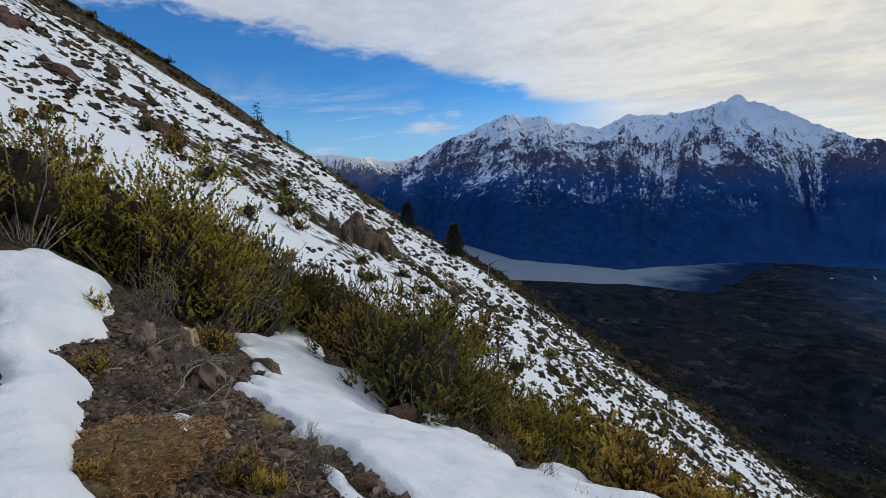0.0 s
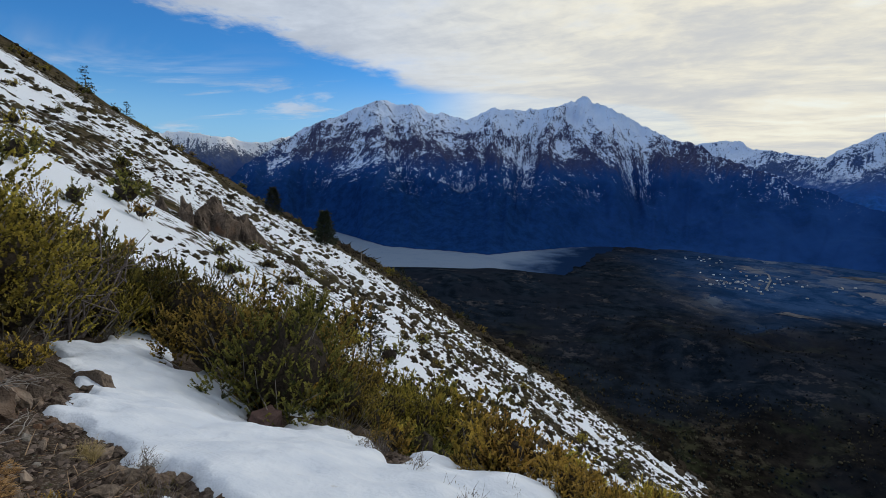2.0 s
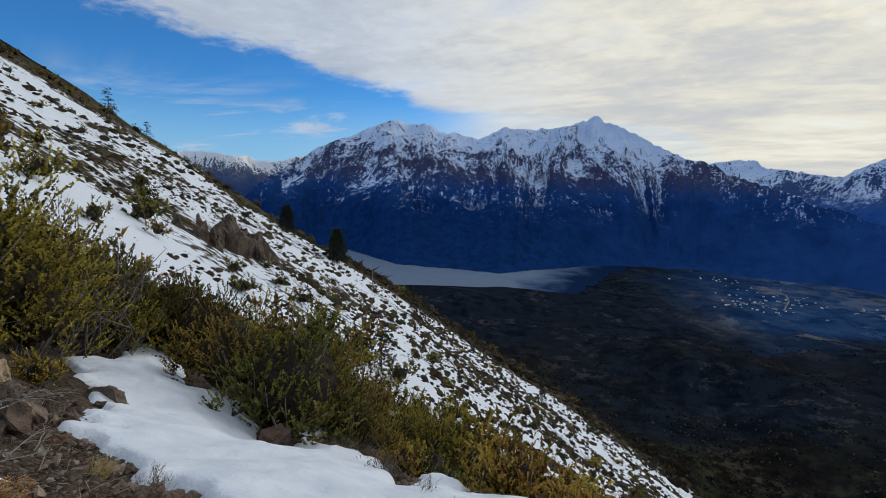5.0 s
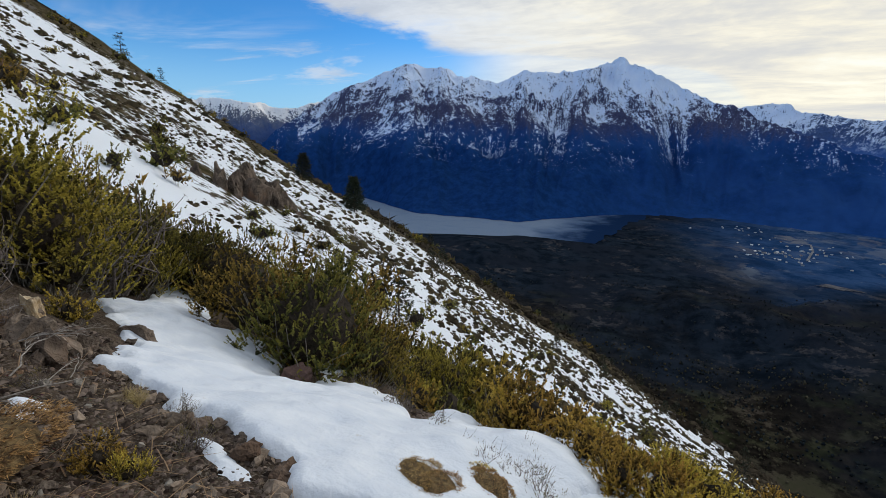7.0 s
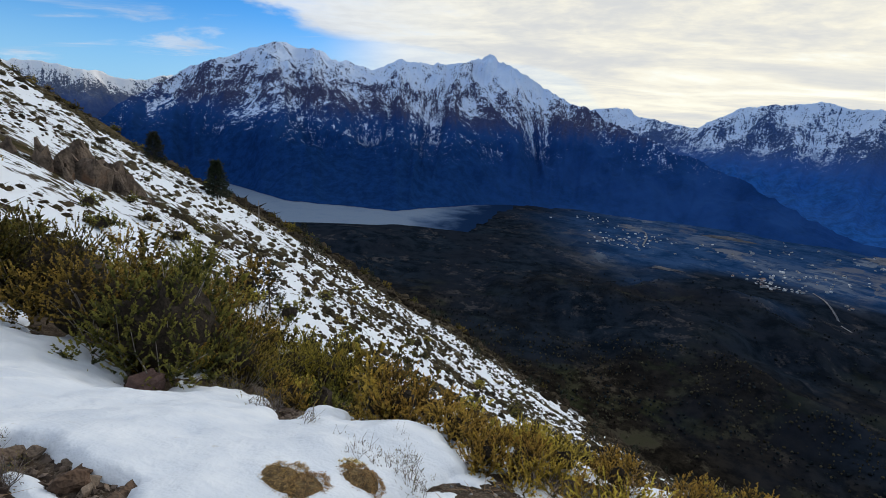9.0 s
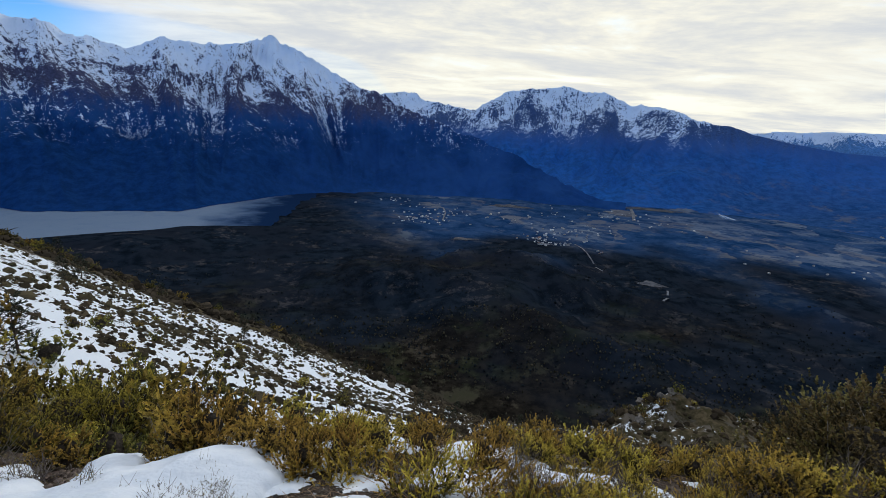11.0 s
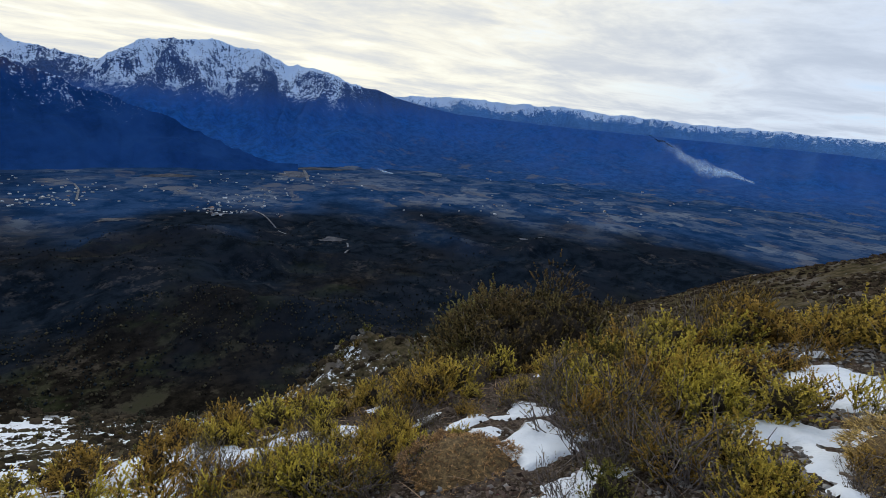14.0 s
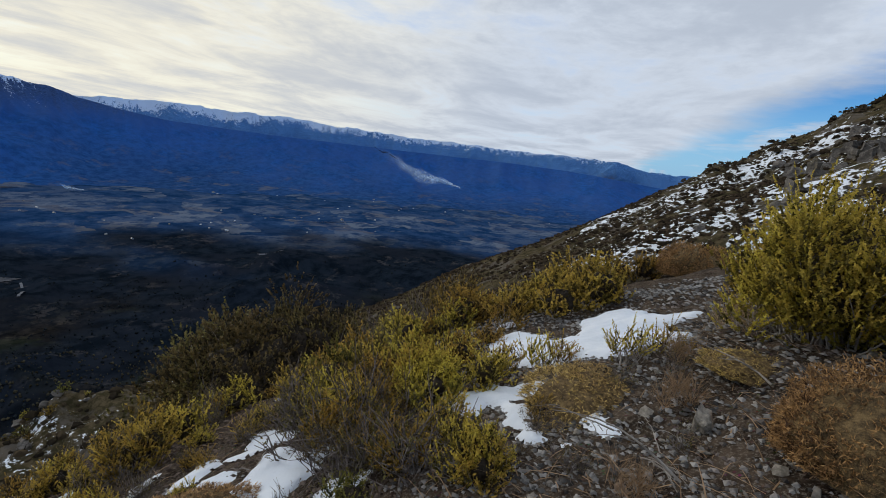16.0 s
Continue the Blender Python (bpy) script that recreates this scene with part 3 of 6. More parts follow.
# ---------------------------------------------------------------- the ground: one sheet from underfoot to the horizon
def snow_share(x, y, z):
    """How much of the ground lies under snow, 0 to 1."""
    r = np.hypot(x, y)
    az = np.degrees(np.arctan2(x, y))
    out = 20 * step(az, -15, 0)
    left = step(-az, -30, 0) * (1 - step(r, 95 + out, 112 + out)) * step(r, 13, 22)
    s = 0.28 + 0.39 * left
    right = step(az, 80, 100) * step(r, 20, 50)
    s = s + 0.04 * right + 0.21 * right * bump(x, y, 66, -14, 34, 20)
    s = np.where(r < 14, 0.0, s)
    s = s + 0.10 * fbm(x / 11, y / 11, 3, 31) * (r > 14)
    knoll = bump(x, y, 50, 69, 18, 12, 20)
    return np.clip(s + 0.25 * knoll, 0, 1)


def build_ground():
    az = np.concatenate([np.arange(-92, 126, 0.6), np.arange(127, 268, 4.0)])
    r = [0.0]
    q = 0.35
    while q < 4950:
        r.append(q)
        q *= 1.03 if q < 130 else 1.035
    r = np.array(r + [4950.0])
    A, D = np.meshgrid(np.radians(np.append(az, az[0] + 360)), r, indexing="ij")
    x, y = D * np.sin(A), D * np.cos(A)
    z = height(x, y)
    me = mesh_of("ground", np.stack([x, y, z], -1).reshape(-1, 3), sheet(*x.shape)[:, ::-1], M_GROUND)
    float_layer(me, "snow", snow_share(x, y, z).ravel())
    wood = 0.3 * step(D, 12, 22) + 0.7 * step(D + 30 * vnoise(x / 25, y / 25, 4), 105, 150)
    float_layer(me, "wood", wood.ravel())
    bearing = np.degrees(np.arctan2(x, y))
    # where the plain's haze-tinted field colours take over
    float_layer(me, "hazy_farmland", (step(D + 260 * fbm(x / 260, y / 260, 4, 16), 1450, 2100) * step(bearing + 3 * vnoise(x / 200, y / 200, 17), -8, 7)).ravel())
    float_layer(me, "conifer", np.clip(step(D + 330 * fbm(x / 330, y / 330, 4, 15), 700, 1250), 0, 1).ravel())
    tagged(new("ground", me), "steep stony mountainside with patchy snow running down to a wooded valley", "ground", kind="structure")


build_ground()


def build_lake():
    a = np.linspace(-75, -5.5, 100)
    d = np.linspace(0, 1, 12)
    near = np.interp(a, (-75, -12.5, -5.5), (1800, 1800, 2620))
    far = np.interp(a, (-75, -44, -40, -37, -34, -21.5, -14, -8.4, -5.5), (3300, 3150, 2950, 2700, 2440, 2290, 2540, 2760, 2800))
    A, S = np.meshgrid(np.radians(a), d, indexing="ij")
    D = near[:, None] + (far - near)[:, None] * S
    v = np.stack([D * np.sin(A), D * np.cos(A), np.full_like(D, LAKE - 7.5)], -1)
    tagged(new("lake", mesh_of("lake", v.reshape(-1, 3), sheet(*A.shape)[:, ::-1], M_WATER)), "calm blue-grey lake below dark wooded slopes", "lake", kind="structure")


build_lake()


# ---------------------------------------------------------------- mountains
def ridged(u, v, seed, octaves=4):
    total, amp = 0.0, 1.0
    for o in range(octaves):
        total = total + amp * (1 - np.abs(vnoise(u * 2 ** o + 3.7 * o, v * 1.6 ** o, seed + o)) * 2)
        amp *= 0.52
    return total


def mountain(name, crest, base, span, label, material_, seed, jag=0.12, spur=0.16, cols=420, rows=110, back=0.15, foot=LAKE - 6, gul=6.5, power=1.15, crag=0.10, haze_share=(0.0, 0.0), calm=(200, 201), lee=(200, 201, 0)):
    """A range: its crest line (bearing, elevation in degrees, distance), the distance of its foot by bearing, how much
    haze is painted into its woods at either end, the bearings over which its ribs die out into a smooth slope, and
    those over which the snow gets thin."""
    ca, ce, cd = (np.array(c, float) for c in zip(*crest))
    ba, bd = (np.array(c, float) for c in zip(*base))
    az = np.linspace(span[0], span[1], cols)
    el = np.interp(az, ca, ce)
    w = max(1, int(cols * 0.004))
    el = np.convolve(np.pad(el, w, mode="edge"), np.ones(2 * w + 1) / (2 * w + 1), "valid")
    wild = 1 - step(az, *calm)
    el = el + jag * (ridged(az * 0.55, 0 * az, seed, 5) - 0.35) * (0.15 + 0.85 * wild)
    dc = np.interp(az, ca, cd) * (1 + 0.02 * fbm(az / 4, 0 * az, 3, seed + 9))
    db = np.interp(az, ba, bd) * (1 + 0.010 * fbm(az / 2.5, 0 * az, 4, seed + 5))
    top = 1.5 + dc * np.tan(np.radians(el))
    t = np.concatenate([np.linspace(0, 1, rows) ** 0.85, 1 + back * np.linspace(0.1, 1, 8)])
    T, AZ = np.meshgrid(t, az, indexing="ij")
    D = db + (dc - db) * T
    A = np.radians(AZ)
    X, Y = D * np.sin(A), D * np.cos(A)
    up = np.where(T <= 1, np.clip(T, 0, 1) ** (power + 0.9 * (1 - wild)), 1 - (T - 1) * 2.2)
    wx = fbm(X / 600, Y / 600, 3, seed + 20)
    wy = fbm(X / 600, Y / 600, 3, seed + 25)
    # ribs and gullies that fan out from the summits down the slope
    fan = 7.0 * vnoise(AZ / 8.0, 0 * AZ, seed + 31)
    U = AZ + fan * np.clip(1 - T, 0, 1) ** 1.2 + 0.5 * wx

    def ribs(gap, reach, k):
        return 1 - np.abs(vnoise(U / gap + 0.3 * wy, T * reach, seed + k)) * 2

    r1, r2, r3 = ribs(gul, 1.0, 40), ribs(gul * 0.42, 2.0, 43), ribs(gul * 0.17, 4.0, 47)
    bx, by = (X + 110 * wx) / 260, (Y + 110 * wy) / 260
    rough = ridged(bx, by, seed + 60, 5) - 0.5
    ridge = 0.60 * r1 + 0.32 * r2 + 0.16 * r3
    high = np.clip(T, 0, 1)
    env = high ** 0.9 * np.clip(1.0 - high, 0, 1) ** 0.55 * 2.2 * (T <= 1) * wild
    H = top - foot
    Z = foot + H * up + H * env * spur * (ridge - 0.25) * 0.55 + H * crag * rough * wild * high ** 0.9 * np.clip(1.06 - high, 0, 1) ** 0.35 * (T <= 1)
    Z = Z + 12 * fbm(X / 240, Y / 240, 3, seed + 80) * np.clip(T * 5, 0, 1) * np.clip((1 - T) * 5, 0, 1)
    Z = np.where(T <= 1, np.maximum(np.minimum(Z, 1.5 + (top - 1.5) * D / dc - 26 * (1 - T)), foot + 30 * T), Z)
    v = np.stack([X, Y, Z], -1)
    me = mesh_of(name, v.reshape(-1, 3), sheet(*T.shape), material_)
    float_layer(me, "gully", np.clip(0.5 - 0.42 * (ridge - 0.25) - 0.20 * rough, 0, 1).ravel())
    float_layer(me, "across", (np.radians(U) * dc).ravel())
    float_layer(me, "down", D.ravel())
    float_layer(me, "haze_share", (haze_share[0] + (haze_share[1] - haze_share[0]) * step(AZ, *(span if len(haze_share) < 3 else (haze_share[2], haze_share[3])))).ravel())
    float_layer(me, "snow_lack", (lee[2] * step(AZ + 3 * wy, lee[0], lee[1])).ravel())
    plain = step(AZ, 26, 48) * (1 - step(T + 0.15 * wx, 0.15, 0.9))
    float_layer(me, "hazy_clearings", plain.ravel())
    return tagged(new(name, me), label, "mountain", kind="structure")


# distance haze is part of these blue wood, rock and snow colours
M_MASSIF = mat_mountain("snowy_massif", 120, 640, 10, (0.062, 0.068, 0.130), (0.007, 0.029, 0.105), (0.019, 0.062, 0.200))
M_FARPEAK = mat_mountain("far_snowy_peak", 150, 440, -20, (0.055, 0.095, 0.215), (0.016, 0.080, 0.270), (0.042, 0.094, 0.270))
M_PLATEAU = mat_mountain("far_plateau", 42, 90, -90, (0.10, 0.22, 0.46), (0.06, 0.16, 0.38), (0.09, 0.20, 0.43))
# whiter snow here stands in for sunlight that misses this range
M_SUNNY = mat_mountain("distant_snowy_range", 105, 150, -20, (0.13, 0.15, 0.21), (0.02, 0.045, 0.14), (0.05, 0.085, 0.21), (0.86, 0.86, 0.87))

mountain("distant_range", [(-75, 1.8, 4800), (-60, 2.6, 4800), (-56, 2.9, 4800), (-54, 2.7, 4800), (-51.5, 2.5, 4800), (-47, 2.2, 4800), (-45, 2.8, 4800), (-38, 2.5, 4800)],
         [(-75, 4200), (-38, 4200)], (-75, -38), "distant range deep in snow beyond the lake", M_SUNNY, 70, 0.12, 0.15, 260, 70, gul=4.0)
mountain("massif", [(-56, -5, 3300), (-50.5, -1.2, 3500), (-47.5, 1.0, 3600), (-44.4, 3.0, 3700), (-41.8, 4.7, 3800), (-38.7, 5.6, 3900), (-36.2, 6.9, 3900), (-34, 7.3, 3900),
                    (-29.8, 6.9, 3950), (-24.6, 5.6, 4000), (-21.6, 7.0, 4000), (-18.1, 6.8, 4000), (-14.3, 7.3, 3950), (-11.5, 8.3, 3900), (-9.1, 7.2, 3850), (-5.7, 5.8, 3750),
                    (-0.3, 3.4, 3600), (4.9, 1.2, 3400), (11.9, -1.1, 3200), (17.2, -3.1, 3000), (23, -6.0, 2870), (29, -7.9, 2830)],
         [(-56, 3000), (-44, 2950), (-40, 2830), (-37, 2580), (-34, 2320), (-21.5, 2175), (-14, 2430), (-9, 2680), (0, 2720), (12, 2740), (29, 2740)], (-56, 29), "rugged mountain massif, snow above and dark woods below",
         M_MASSIF, 11, 0.16, 0.30, 720, 170, crag=0.08, haze_share=(0.1, 0.9, -24, 12), lee=(-9, 3, 0.20))
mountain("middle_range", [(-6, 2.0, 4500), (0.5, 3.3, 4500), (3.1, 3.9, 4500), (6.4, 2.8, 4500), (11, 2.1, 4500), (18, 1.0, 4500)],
         [(-6, 3500), (18, 3500)], (-6, 18), "rounded snowy hill between two mountains", M_FARPEAK, 23, 0.08, 0.15, 240, 90, gul=5.0, haze_share=(0.6, 0.6))
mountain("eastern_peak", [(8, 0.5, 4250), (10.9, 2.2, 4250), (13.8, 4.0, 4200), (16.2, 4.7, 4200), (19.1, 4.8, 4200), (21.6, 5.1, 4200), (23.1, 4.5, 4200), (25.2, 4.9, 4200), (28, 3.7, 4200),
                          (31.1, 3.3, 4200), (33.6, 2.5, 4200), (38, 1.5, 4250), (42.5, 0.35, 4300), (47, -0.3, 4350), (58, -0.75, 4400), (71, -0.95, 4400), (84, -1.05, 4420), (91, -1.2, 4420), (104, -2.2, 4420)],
         [(8, 2900), (20, 2900), (34, 2950), (47, 2900), (60, 2900), (75, 2950), (104, 3000)], (8, 104), "snow-topped peak with a long wooded shoulder", M_FARPEAK, 37, 0.13, 0.26, 640, 110, gul=7.0, power=1.7, crag=0.08, haze_share=(0.2, 0.8, 10, 70), calm=(33, 43), lee=(33, 41, 0.7))
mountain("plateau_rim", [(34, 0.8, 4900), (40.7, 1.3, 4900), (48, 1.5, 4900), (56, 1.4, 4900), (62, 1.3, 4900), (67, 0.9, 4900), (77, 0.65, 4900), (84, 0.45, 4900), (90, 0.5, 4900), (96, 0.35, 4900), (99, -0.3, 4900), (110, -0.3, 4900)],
         [(34, 4480), (110, 4480)], (34, 110), "long level plateau rim dusted with snow", M_PLATEAU, 53, 0.07, 0.16, 500, 60, back=0.1, gul=3.0, haze_share=(0.6, 1.0), lee=(58, 72, -0.22))


# ---------------------------------------------------------------- shrubs
def leaves(centres, dirs, rng, per, length, width, spread):
    """Small pointed leaves set round short twigs, one slender blade each; with them, how much light is painted into
    each one (most at the tips of the sprigs).
    """
    k = len(centres)
    t = rng.uniform(0.0, 1.0, (k, per, 1))
    base = centres[:, None] + dirs[:, None] * t
    d = dirs / (np.linalg.norm(dirs, axis=1, keepdims=True) + 1e-9)
    d = d[:, None] + rng.normal(0, spread, (k, per, 3))
    d /= np.linalg.norm(d, axis=2, keepdims=True)
    side = np.cross(d, rng.normal(0, 1, (k, per, 3)))
    side /= np.linalg.norm(side, axis=2, keepdims=True) + 1e-9
    ln = length * rng.uniform(0.6, 1.3, (k, per, 1)) * (1.15 - 0.4 * t)
    wd = width * rng.uniform(0.7, 1.3, (k, per, 1)) * (1.15 - 0.4 * t)
    v = np.stack([base - side * wd, base + side * wd, base + d * ln], 2)
    f = np.arange(k * per * 3).reshape(-1, 3)
    # painted light: rises toward the twig's tip, with random spread
    tip_light = 0.45 * t[..., 0] + 0.40 * rng.random((k, 1)) + 0.15 * rng.random((k, per))
    return v.reshape(-1, 3), f, np.repeat(tip_light.ravel(), 3)


def shrub_shape(rng, n, wide, tall, lumps, flat=0.0, dome=False):
    """Twig ends on the outside of a lumpy crown, and the ways they point."""
    lumps = lumps * 2
    a, b = rng.uniform(0, 6.28, lumps), rng.uniform(0.0, 1.0, lumps)
    out = rng.uniform(0.35, 0.80, lumps)
    cen = np.stack([np.cos(a) * np.sqrt(1 - b * b * 0.8) * wide * out, np.sin(a) * np.sqrt(1 - b * b * 0.8) * wide * out, (0.20 + 0.62 * b * out / 0.8) * tall], 1)
    rad = rng.uniform(0.17, 0.34, lumps)
    pick = rng.integers(0, lumps, n)
    d = rng.normal(0, 1, (n, 3))
    d[:, 2] = np.abs(d[:, 2]) * 0.9 - 0.25
    d /= np.linalg.norm(d, axis=1, keepdims=True)
    if dome:
        d[:, 2] = np.abs(d[:, 2])
        p = d * np.array([wide, wide, tall]) * (1 + 0.20 * fbm(d[:, 0] * 2.2, d[:, 1] * 2.2, 3, int(rng.integers(99))))[:, None] * rng.uniform(0.9, 1.03, (n, 1))
        return p, d * np.array([1, 1, 1.2])
    p = cen[pick] + d * rad[pick][:, None] * np.array([wide, wide, tall]) * rng.uniform(0.55, 1.08, (n, 1))
    p[:, 2] = np.clip(p[:, 2], 0.03 * tall, None)
    way = d * np.array([1, 1, 0.6]) + np.array([0, 0, 0.9 - flat])
    way /= np.linalg.norm(way, axis=1, keepdims=True)
    return p, way


def shrub(name, label, seed, wide, leaf_mat, twigs=260, per=11, leaf=(0.055, 0.011), twig_len=0.16, lumps=7, stems=22, wood_mat=None, spread=0.55, flat=0.0, thick=0.009, dome=False, inner=0.0, crook=0.06, forks=0):
    """A shrub one metre high; wide: half its breadth."""
    rng = np.random.default_rng(seed)
    top = new(name)
    tips, way = shrub_shape(rng, twigs, wide, 1.0, lumps, flat, dome)
    k = 1.0 / (tips[:, 2].max() + twig_len * 0.5)
    tips = tips * np.array([1, 1, k])
    lv, lf, tip_light = leaves(tips - way * twig_len * 0.4, way * twig_len, rng, per, leaf[0], leaf[1], spread)
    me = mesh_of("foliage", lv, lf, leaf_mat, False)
    float_layer(me, "tip_light", tip_light)
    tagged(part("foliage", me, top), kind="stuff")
    # a solid core, coloured darker to stand in for the crown's shaded inside
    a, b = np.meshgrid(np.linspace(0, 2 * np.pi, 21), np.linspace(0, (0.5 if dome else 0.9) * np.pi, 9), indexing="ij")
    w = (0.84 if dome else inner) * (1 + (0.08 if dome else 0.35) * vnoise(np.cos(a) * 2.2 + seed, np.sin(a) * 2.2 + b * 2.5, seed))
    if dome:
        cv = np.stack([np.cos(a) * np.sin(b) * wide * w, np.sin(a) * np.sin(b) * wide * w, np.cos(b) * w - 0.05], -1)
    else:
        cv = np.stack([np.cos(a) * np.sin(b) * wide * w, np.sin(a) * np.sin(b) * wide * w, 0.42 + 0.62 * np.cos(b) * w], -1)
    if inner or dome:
        part("twig_core", mesh_of("twig_core", cv.reshape(-1, 3), sheet(21, 9), M_HEATHCORE if dome else M_SHADECORE), top, "solid darker core in place of the shaded, tangled inside")
    pieces = []
    for j in rng.choice(len(tips), min(stems, len(tips)), replace=False):
        tip = tips[j]
        foot = np.array([rng.normal(0, 0.05), rng.normal(0, 0.05), -0.12])
        mid = foot + (tip - foot) * 0.5 + rng.normal(0, crook, 3)
        t = np.linspace(0, 1, 4)[:, None]
        path = foot * (1 - t) ** 2 + mid * 2 * t * (1 - t) + tip * t * t
        path[1:] = path[1:] + rng.normal(0, crook * 0.3, (3, 3))
        pieces.append(tube_points(path, thick * np.linspace(1, 0.25, 4), 3))
        for _ in range(forks):
            at = path[rng.integers(1, 4)] * 0.7 + path[2] * 0.3
            way_ = (path[3] - path[1]) * 0.35 + rng.normal(0, 0.16, 3)
            pieces.append(tube_points(np.stack([at, at + way_ * 0.5 + rng.normal(0, 0.03, 3), at + way_]), thick * np.array([0.5, 0.35, 0.16]), 3))
    tagged(part("stem", mesh_of("stem", *merge(pieces), wood_mat or M_TWIG), top, "bare woody stems"), kind="stuff")
    return tagged(top, label, "shrub")


# ---------------------------------------------------------------- where the shrubs stand (x, y, height, kind) and how the snow lies (x, y)
BELT = [(-12.2, 3.7, 2.5, 0), (-12.5, 4.5, 2.6, 0), (-15.3, 4.7, 2.4, 0), (-12, 5.2, 2.2, 1), (-11.7, 5.8, 2.6, 1), (-10.6, 4.5, 2.6, 2), (-12, 6.9, 2.2, 1), (-10.9, 7.2, 2.4, 1), (-10.4, 7.5, 2.4, 1), (-7.7, 6, 2.3, 0), (-6.2, 5.7, 2.4, 1), (-6.6, 6.9, 2.2, 0), (-10.8, 12.2, 2.4, 0), (-5.8, 7.2, 1.5, 0), (-10.1, 14, 1.7, 0), (-8.4, 13, 2.1, 0), (-7.6, 13.7, 2.6, 0), (-6.8, 14.5, 2.8, 0), (-1.8, 4.6, 0.8, 0), (-1.5, 4.6, 0.8, 0), (-1.3, 5.1, 0.7, 0), (-0.8, 4.3, 0.6, 0), (-0.4, 3.7, 0.5, 0), (-0.1, 3.9, 0.5, 0), (-6.5, 2.4, 0.5, 0)]
BELT_LOW = [(-1.2, 2.9, 0.3, 2), (-1, 3.2, 0.3, 2), (-2.4, 1, 0.2, 0), (-4.8, 5.6, 0.6, 2), (-3, 4.2, 0.5, 2), (-2, 3.4, 0.4, 2), (-1.4, 3, 0.3, 2), (-1.1, 3.4, 0.3, 2), (-12.1, 10.8, 2.6, 1), (-11.1, 11.3, 3, 1), (-13.7, 8.6, 1.8, 1), (-14, 7.4, 2.2, 1), (-7.4, 8.8, 2.1, 0), (-15.4, 7.2, 2.4, 0), (-14.9, 5.3, 2.6, 0)]
TWIGGY = [(-1.1, 2.77, 0.34, 2), (-0.76, 2.73, 0.30, 2), (-0.95, 3.0, 0.28, 2)]
MATS = [(-1.44, 2.12, 0.13, 3), (-1.27, 2.14, 0.12, 3), (-1.38, 2.58, 0.12, 3), (-1.20, 2.55, 0.13, 3), (-1.05, 2.46, 0.11, 3)]
BANK = [(-7.9, 0.7, 1.8, 0), (-9.3, 1.8, 2.6, 0), (-9.2, 2.4, 2.9, 0), (-9.5, 0.9, 2.2, 0), (-9, 2.8, 2.5, 0), (-8.9, 3.2, 1.9, 0), (-2.8, 0.4, 0.3, 3), (-4.2, 0.6, 0.2, 0), (-6, 0.4, 0.2, 2), (-3.9, 0.8, 0.3, 2), (-5, 1.3, 0.3, 2), (-9.4, 1.4, 1.5, 1), (-9.3, 2, 1.8, 0), (-6.4, 1.6, 0.8, 2), (-5.7, 0.9, 0.3, 0)]
FRONT = [(-11.4, 16.3, 1.3, 0), (-10.1, 16.8, 1.9, 0), (-7.9, 16, 2.3, 0), (-7.2, 17.8, 2.7, 0), (-5.9, 19.9, 2.3, 0), (-3.7, 21.5, 2.4, 0), (-0.1, 4.5, 0.4, 0), (0.3, 4.2, 0.4, 0), (0.8, 4.2, 0.4, 0), (1.3, 4, 0.4, 0), (1.9, 4.1, 0.4, 0), (2.5, 4.1, 0.5, 0), (2.9, 3.9, 0.4, 0), (3.5, 3.8, 0.4, 0), (4.2, 4, 0.4, 0), (-0.5, 3.6, 0.4, 5), (0.1, 3.5, 0.5, 5), (0.5, 3.2, 0.4, 5), (0.8, 3.1, 0.5, 5), (1.1, 3, 0.5, 5), (-7.6, 13.7, 1.7, 1), (-8.4, 12.6, 1.5, 0), (-6.5, 14.6, 1.7, 0)]
BROW = [(4.7, 2.1, 0.6, 0), (5.1, 1.8, 0.7, 0), (6.4, 2, 0.8, 0), (3.8, 1, 0.7, 2), (2.6, 1.6, 0.3, 3), (1.4, 2.3, 0.2, 3), (3.2, 2.6, 0.3, 2), (0.6, 3.1, 0.5, 5), (0.9, 2.7, 0.4, 5), (1.2, 2.7, 0.4, 5), (1.5, 2.7, 0.4, 5), (1.8, 2.4, 0.4, 0), (2.1, 2.3, 0.4, 5), (2.4, 2.2, 0.4, 0), (2, 2, 0.4, 2), (0.2, 3.6, 0.4, 5), (-0.2, 3.8, 0.4, 5), (2.4, 1.9, 0.3, 2), (1.2, 2.2, 0.3, 2)]
SHOULDER = [(11.8, 2, 1.5, 0), (12.7, 3.4, 0.8, 0), (10.6, 0.8, 0.7, 0), (9.5, -0, 0.7, 0), (8.3, -0.6, 0.7, 0), (8, -1, 0.7, 0), (4.8, 1.7, 0.7, 1), (5.5, 1.6, 0.5, 0), (4.3, 1.9, 0.55, 2), (4.3, 0.7, 0.5, 0), (4.9, 0, 0.4, 5), (4.7, -0.3, 0.4, 5), (4.7, -0.5, 0.3, 5), (3.1, 0.8, 0.4, 2), (3, 0.4, 0.6, 2), (2.9, 0.1, 0.4, 0), (3.8, -0.6, 0.3, 3), (2.9, -0, 0.3, 0), (3.6, -0.3, 0.2, 0), (10.7, 5.1, 1.5, 0), (3.9, 0.9, 0.4, 2), (2.7, 0.7, 0.3, 1), (2.6, 0.9, 0.3, 2)]
